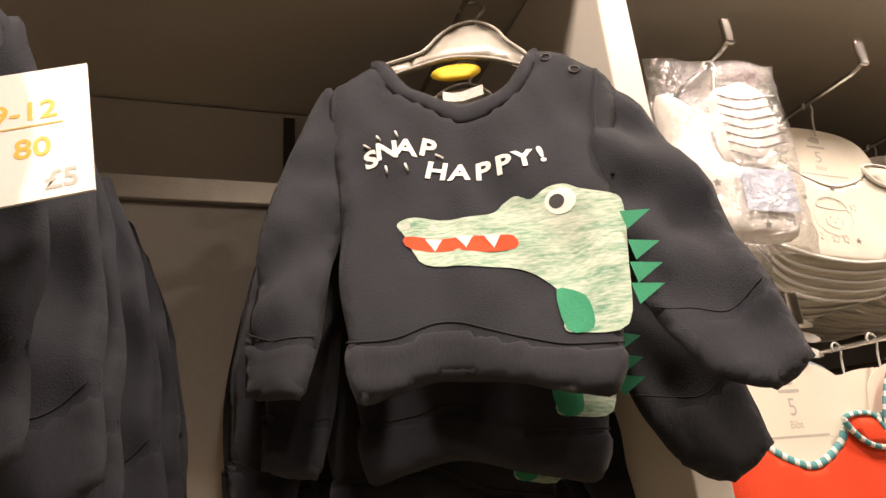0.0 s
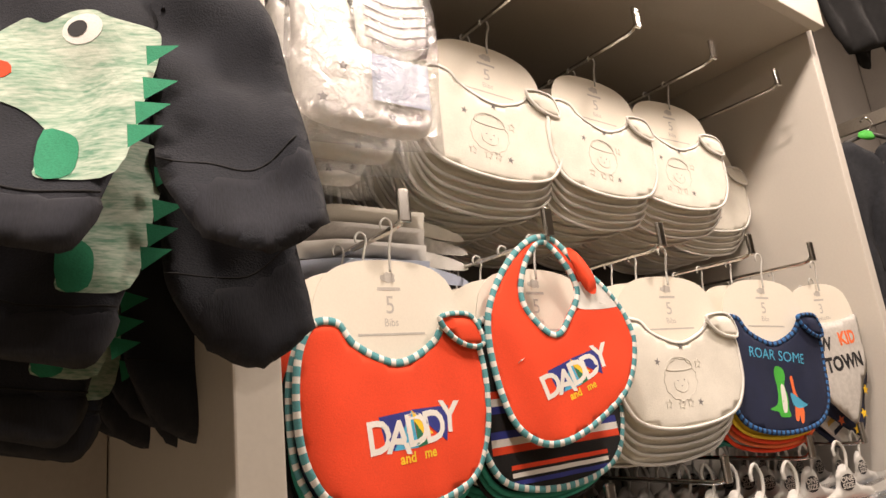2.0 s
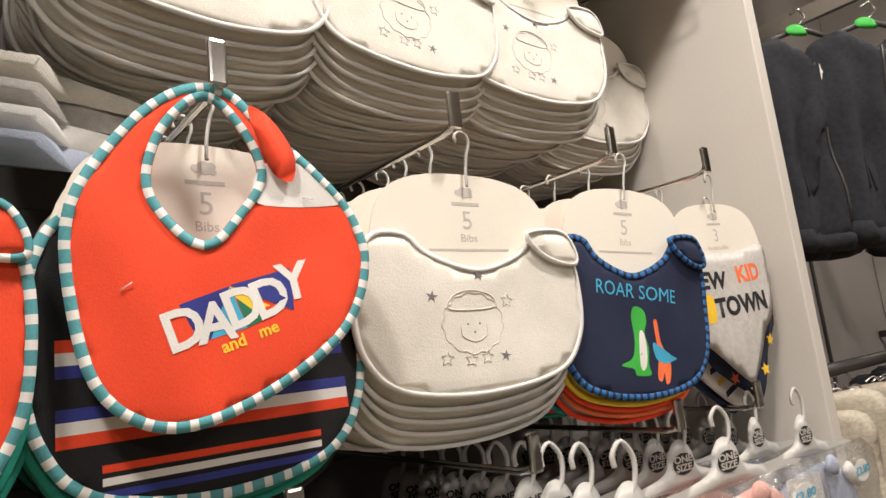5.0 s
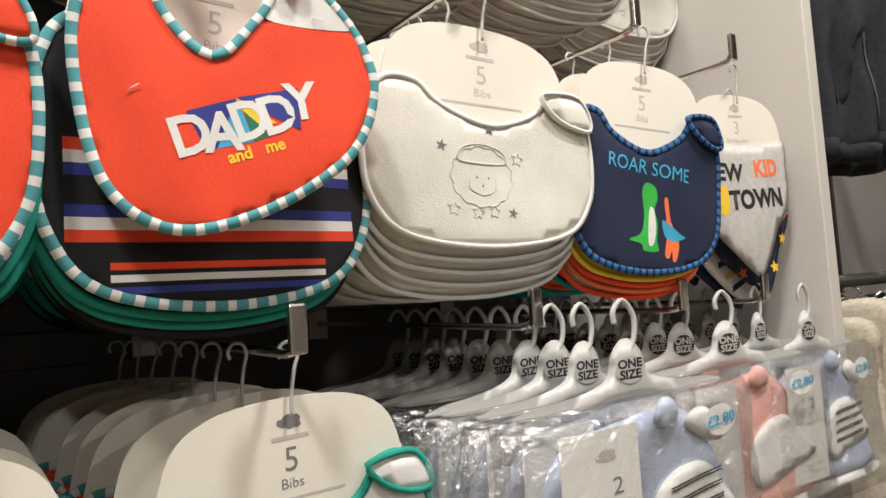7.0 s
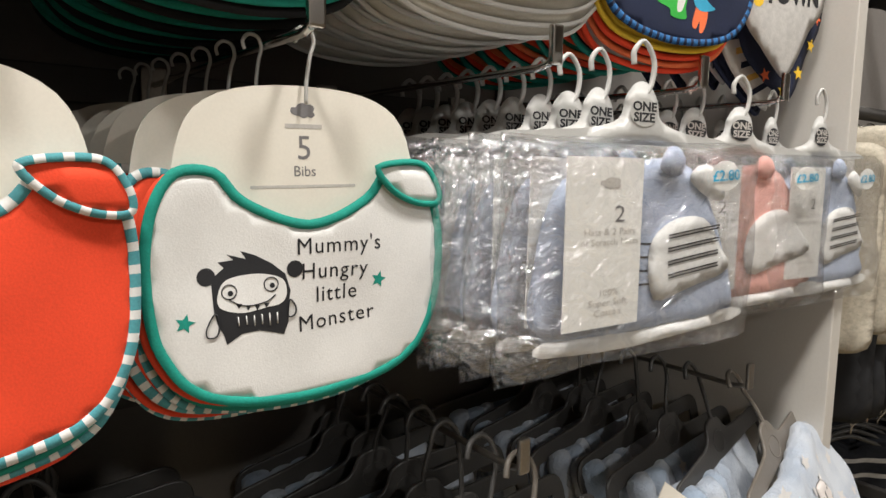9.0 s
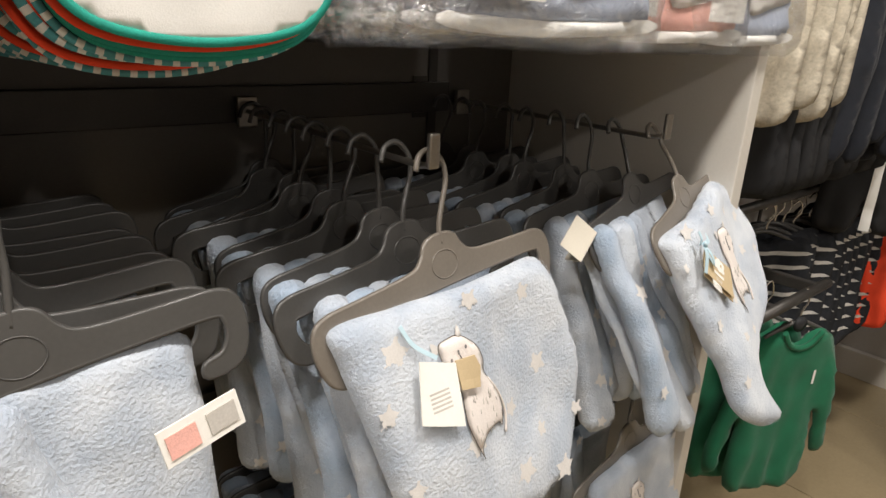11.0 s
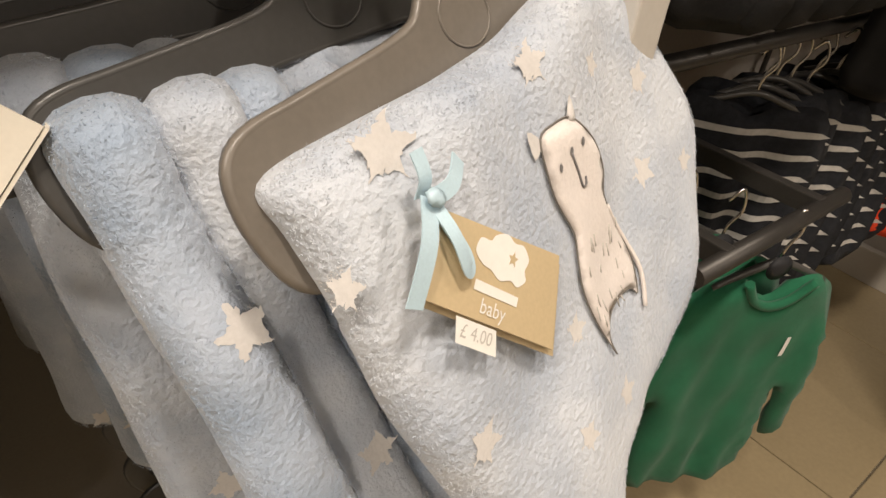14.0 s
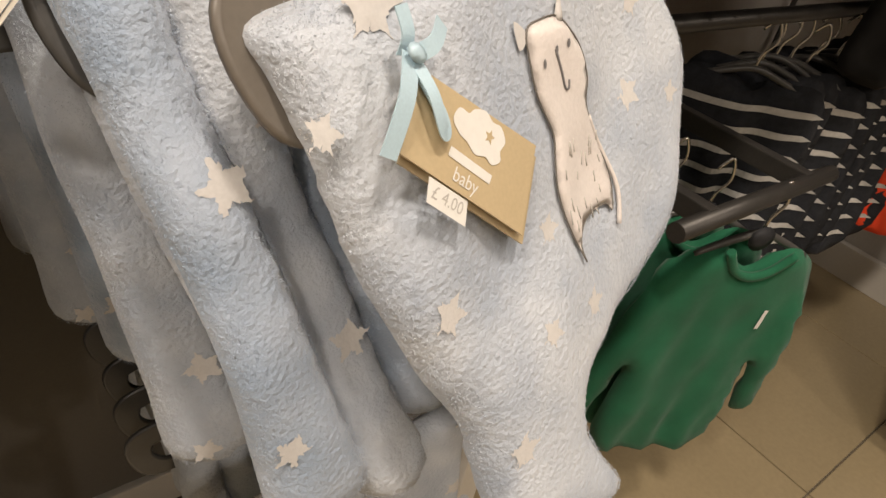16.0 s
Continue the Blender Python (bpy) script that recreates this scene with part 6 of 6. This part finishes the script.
def sweat_parts(t, b, f):
    part("collar", tube([(x, f(x, z) - 0.001, z) for x, z in smooth([(-0.05, -0.015), (-0.03, -0.04), (0.0, -0.05), (0.03, -0.04), (0.05, -0.015)], 4, False)], 0.006, 6), GREEN_SWEAT, b, "ribbed collar")
    part("size_disc", sheet([ellipse(0.0, -0.005, 0.02, 0.016, 14)], lambda x, z: f(x, z) + 0.012, 0.004, 0.01), BLACKINK, t)
    part("chest_mark", decal([quad(0.06, -0.13, 0.066, -0.1)], f, 0.012, 0.02), WHITE, b)


gs = rail_garment("green_sweatshirt", "bright green baby sweatshirt on a black hanger", "sweatshirt", "green sweatshirts", pose(2.07, 0.545, 0.8, 0, 0, -25), SWEAT, GREEN_SWEAT, 251, 0.028, sweat_parts, HANGER_DARK_SHADE, 0.005, 0.05)
gs.scale = (0.88, 1, 1.1)
for k in range(1, 6):
    copy_thing(gs, pose(2.06 - 0.012 * k, 0.555 + 0.055 * k, 0.8, 0, rnd.uniform(-3, 3), -25 + rnd.uniform(-8, 8)))
rail(1.86, 2.18, 0.545, 0.86)


# ---------------------------------------------------------------- mid-floor shelf unit
def shelf_unit():
    X0, X1, Y0, Y1, Z0, Z1 = 2.852, 3.352, -0.75, 0.355, 0.115, 1.45
    t = thing("shelf_unit", "white open shelf unit on short chrome legs", "shelf unit", m=pose(X0, Y1, FLOOR))
    W_, D_ = X1 - X0, Y1 - Y0
    part("base", box(0, W_, -D_, 0, Z0, Z0 + 0.075, 0.003), PANEL, t)
    part("top", box(0, W_, -D_, 0, Z1 - 0.05, Z1, 0.003), PANEL, t)
    for a in (-0.05, -D_):
        part("side_panel", box(0.001, W_, a, a + 0.05, Z0 + 0.077, Z1 - 0.052, 0.003), PANEL, t)
    part("rear_panel", box(W_ - 0.02, W_, -D_ + 0.052, -0.052, Z0 + 0.077, Z1 - 0.052), WALLM, t)
    part("shelf", box(0.02, W_ - 0.022, -D_ + 0.052, -0.052, 0.86, 0.88, 0.002), WALLM, t)
    for u in (0.03, W_ - 0.05):
        for v in (-0.055, -D_ + 0.055):
            leg = part("leg", tube([(u + 0.01, v, 0.012), (u + 0.01, v, Z0)], lambda s: 0.014 + 0.006 * s, 14), CHROME, t)
            part("foot", tube([(u + 0.01, v, 0.0), (u + 0.01, v, 0.012)], 0.021, 14), CHROME, leg)


shelf_unit()
lg = rail_garment("striped_leggings", "grey and black striped leggings on a yellow hanger", "leggings", "striped leggings in the shelf unit", pose(2.945, 0.155, 0.83, 0, 12, -80), LONG, GREY, 261, 0.03, stripe_rows(BLACKINK, 10), YPLAST, 0.008, 0.04, 0.1)
for k in range(1, 9):
    copy_thing(lg, pose(2.945 + 0.02 * k, 0.145 - 0.06 * (k % 3), 0.83, 0, 12 + rnd.uniform(-4, 4), -80 + rnd.uniform(-6, 6)))
pile = thing("folded_leggings", "stack of folded grey striped leggings", "leggings", "", "", pose(2.985, 0.145, 0.277))
for i in range(9):
    part("folded_layer", box(-0.09, 0.2, -0.16, 0.13 - 0.004 * (i % 3), 0.028 * i + 0.001, 0.028 * i + 0.025, 0.009), (GREY, CHAR, GREY)[i % 3], pile)

# ---------------------------------------------------------------- floor tiles
tb = box(-0.298, 0.298, -0.298, 0.298, -0.01, 0.0, 0.0015)
tile_me = bpy.data.meshes.new("tile")
tb.to_mesh(tile_me)
tb.free()
tile_me.materials.append(TILE)
for i in range(-8, 8):
    for j in range(-7, 1):
        x, y = 2.587 + 0.3 + 0.6 * i, 0.37 + 0.3 + 0.6 * j
        if -2.6 < x < 6.9 and y < 0.75:
            ob = new("tile", tile_me)
            ob.parent = floor
            ob.location = (x, y, FLOOR)
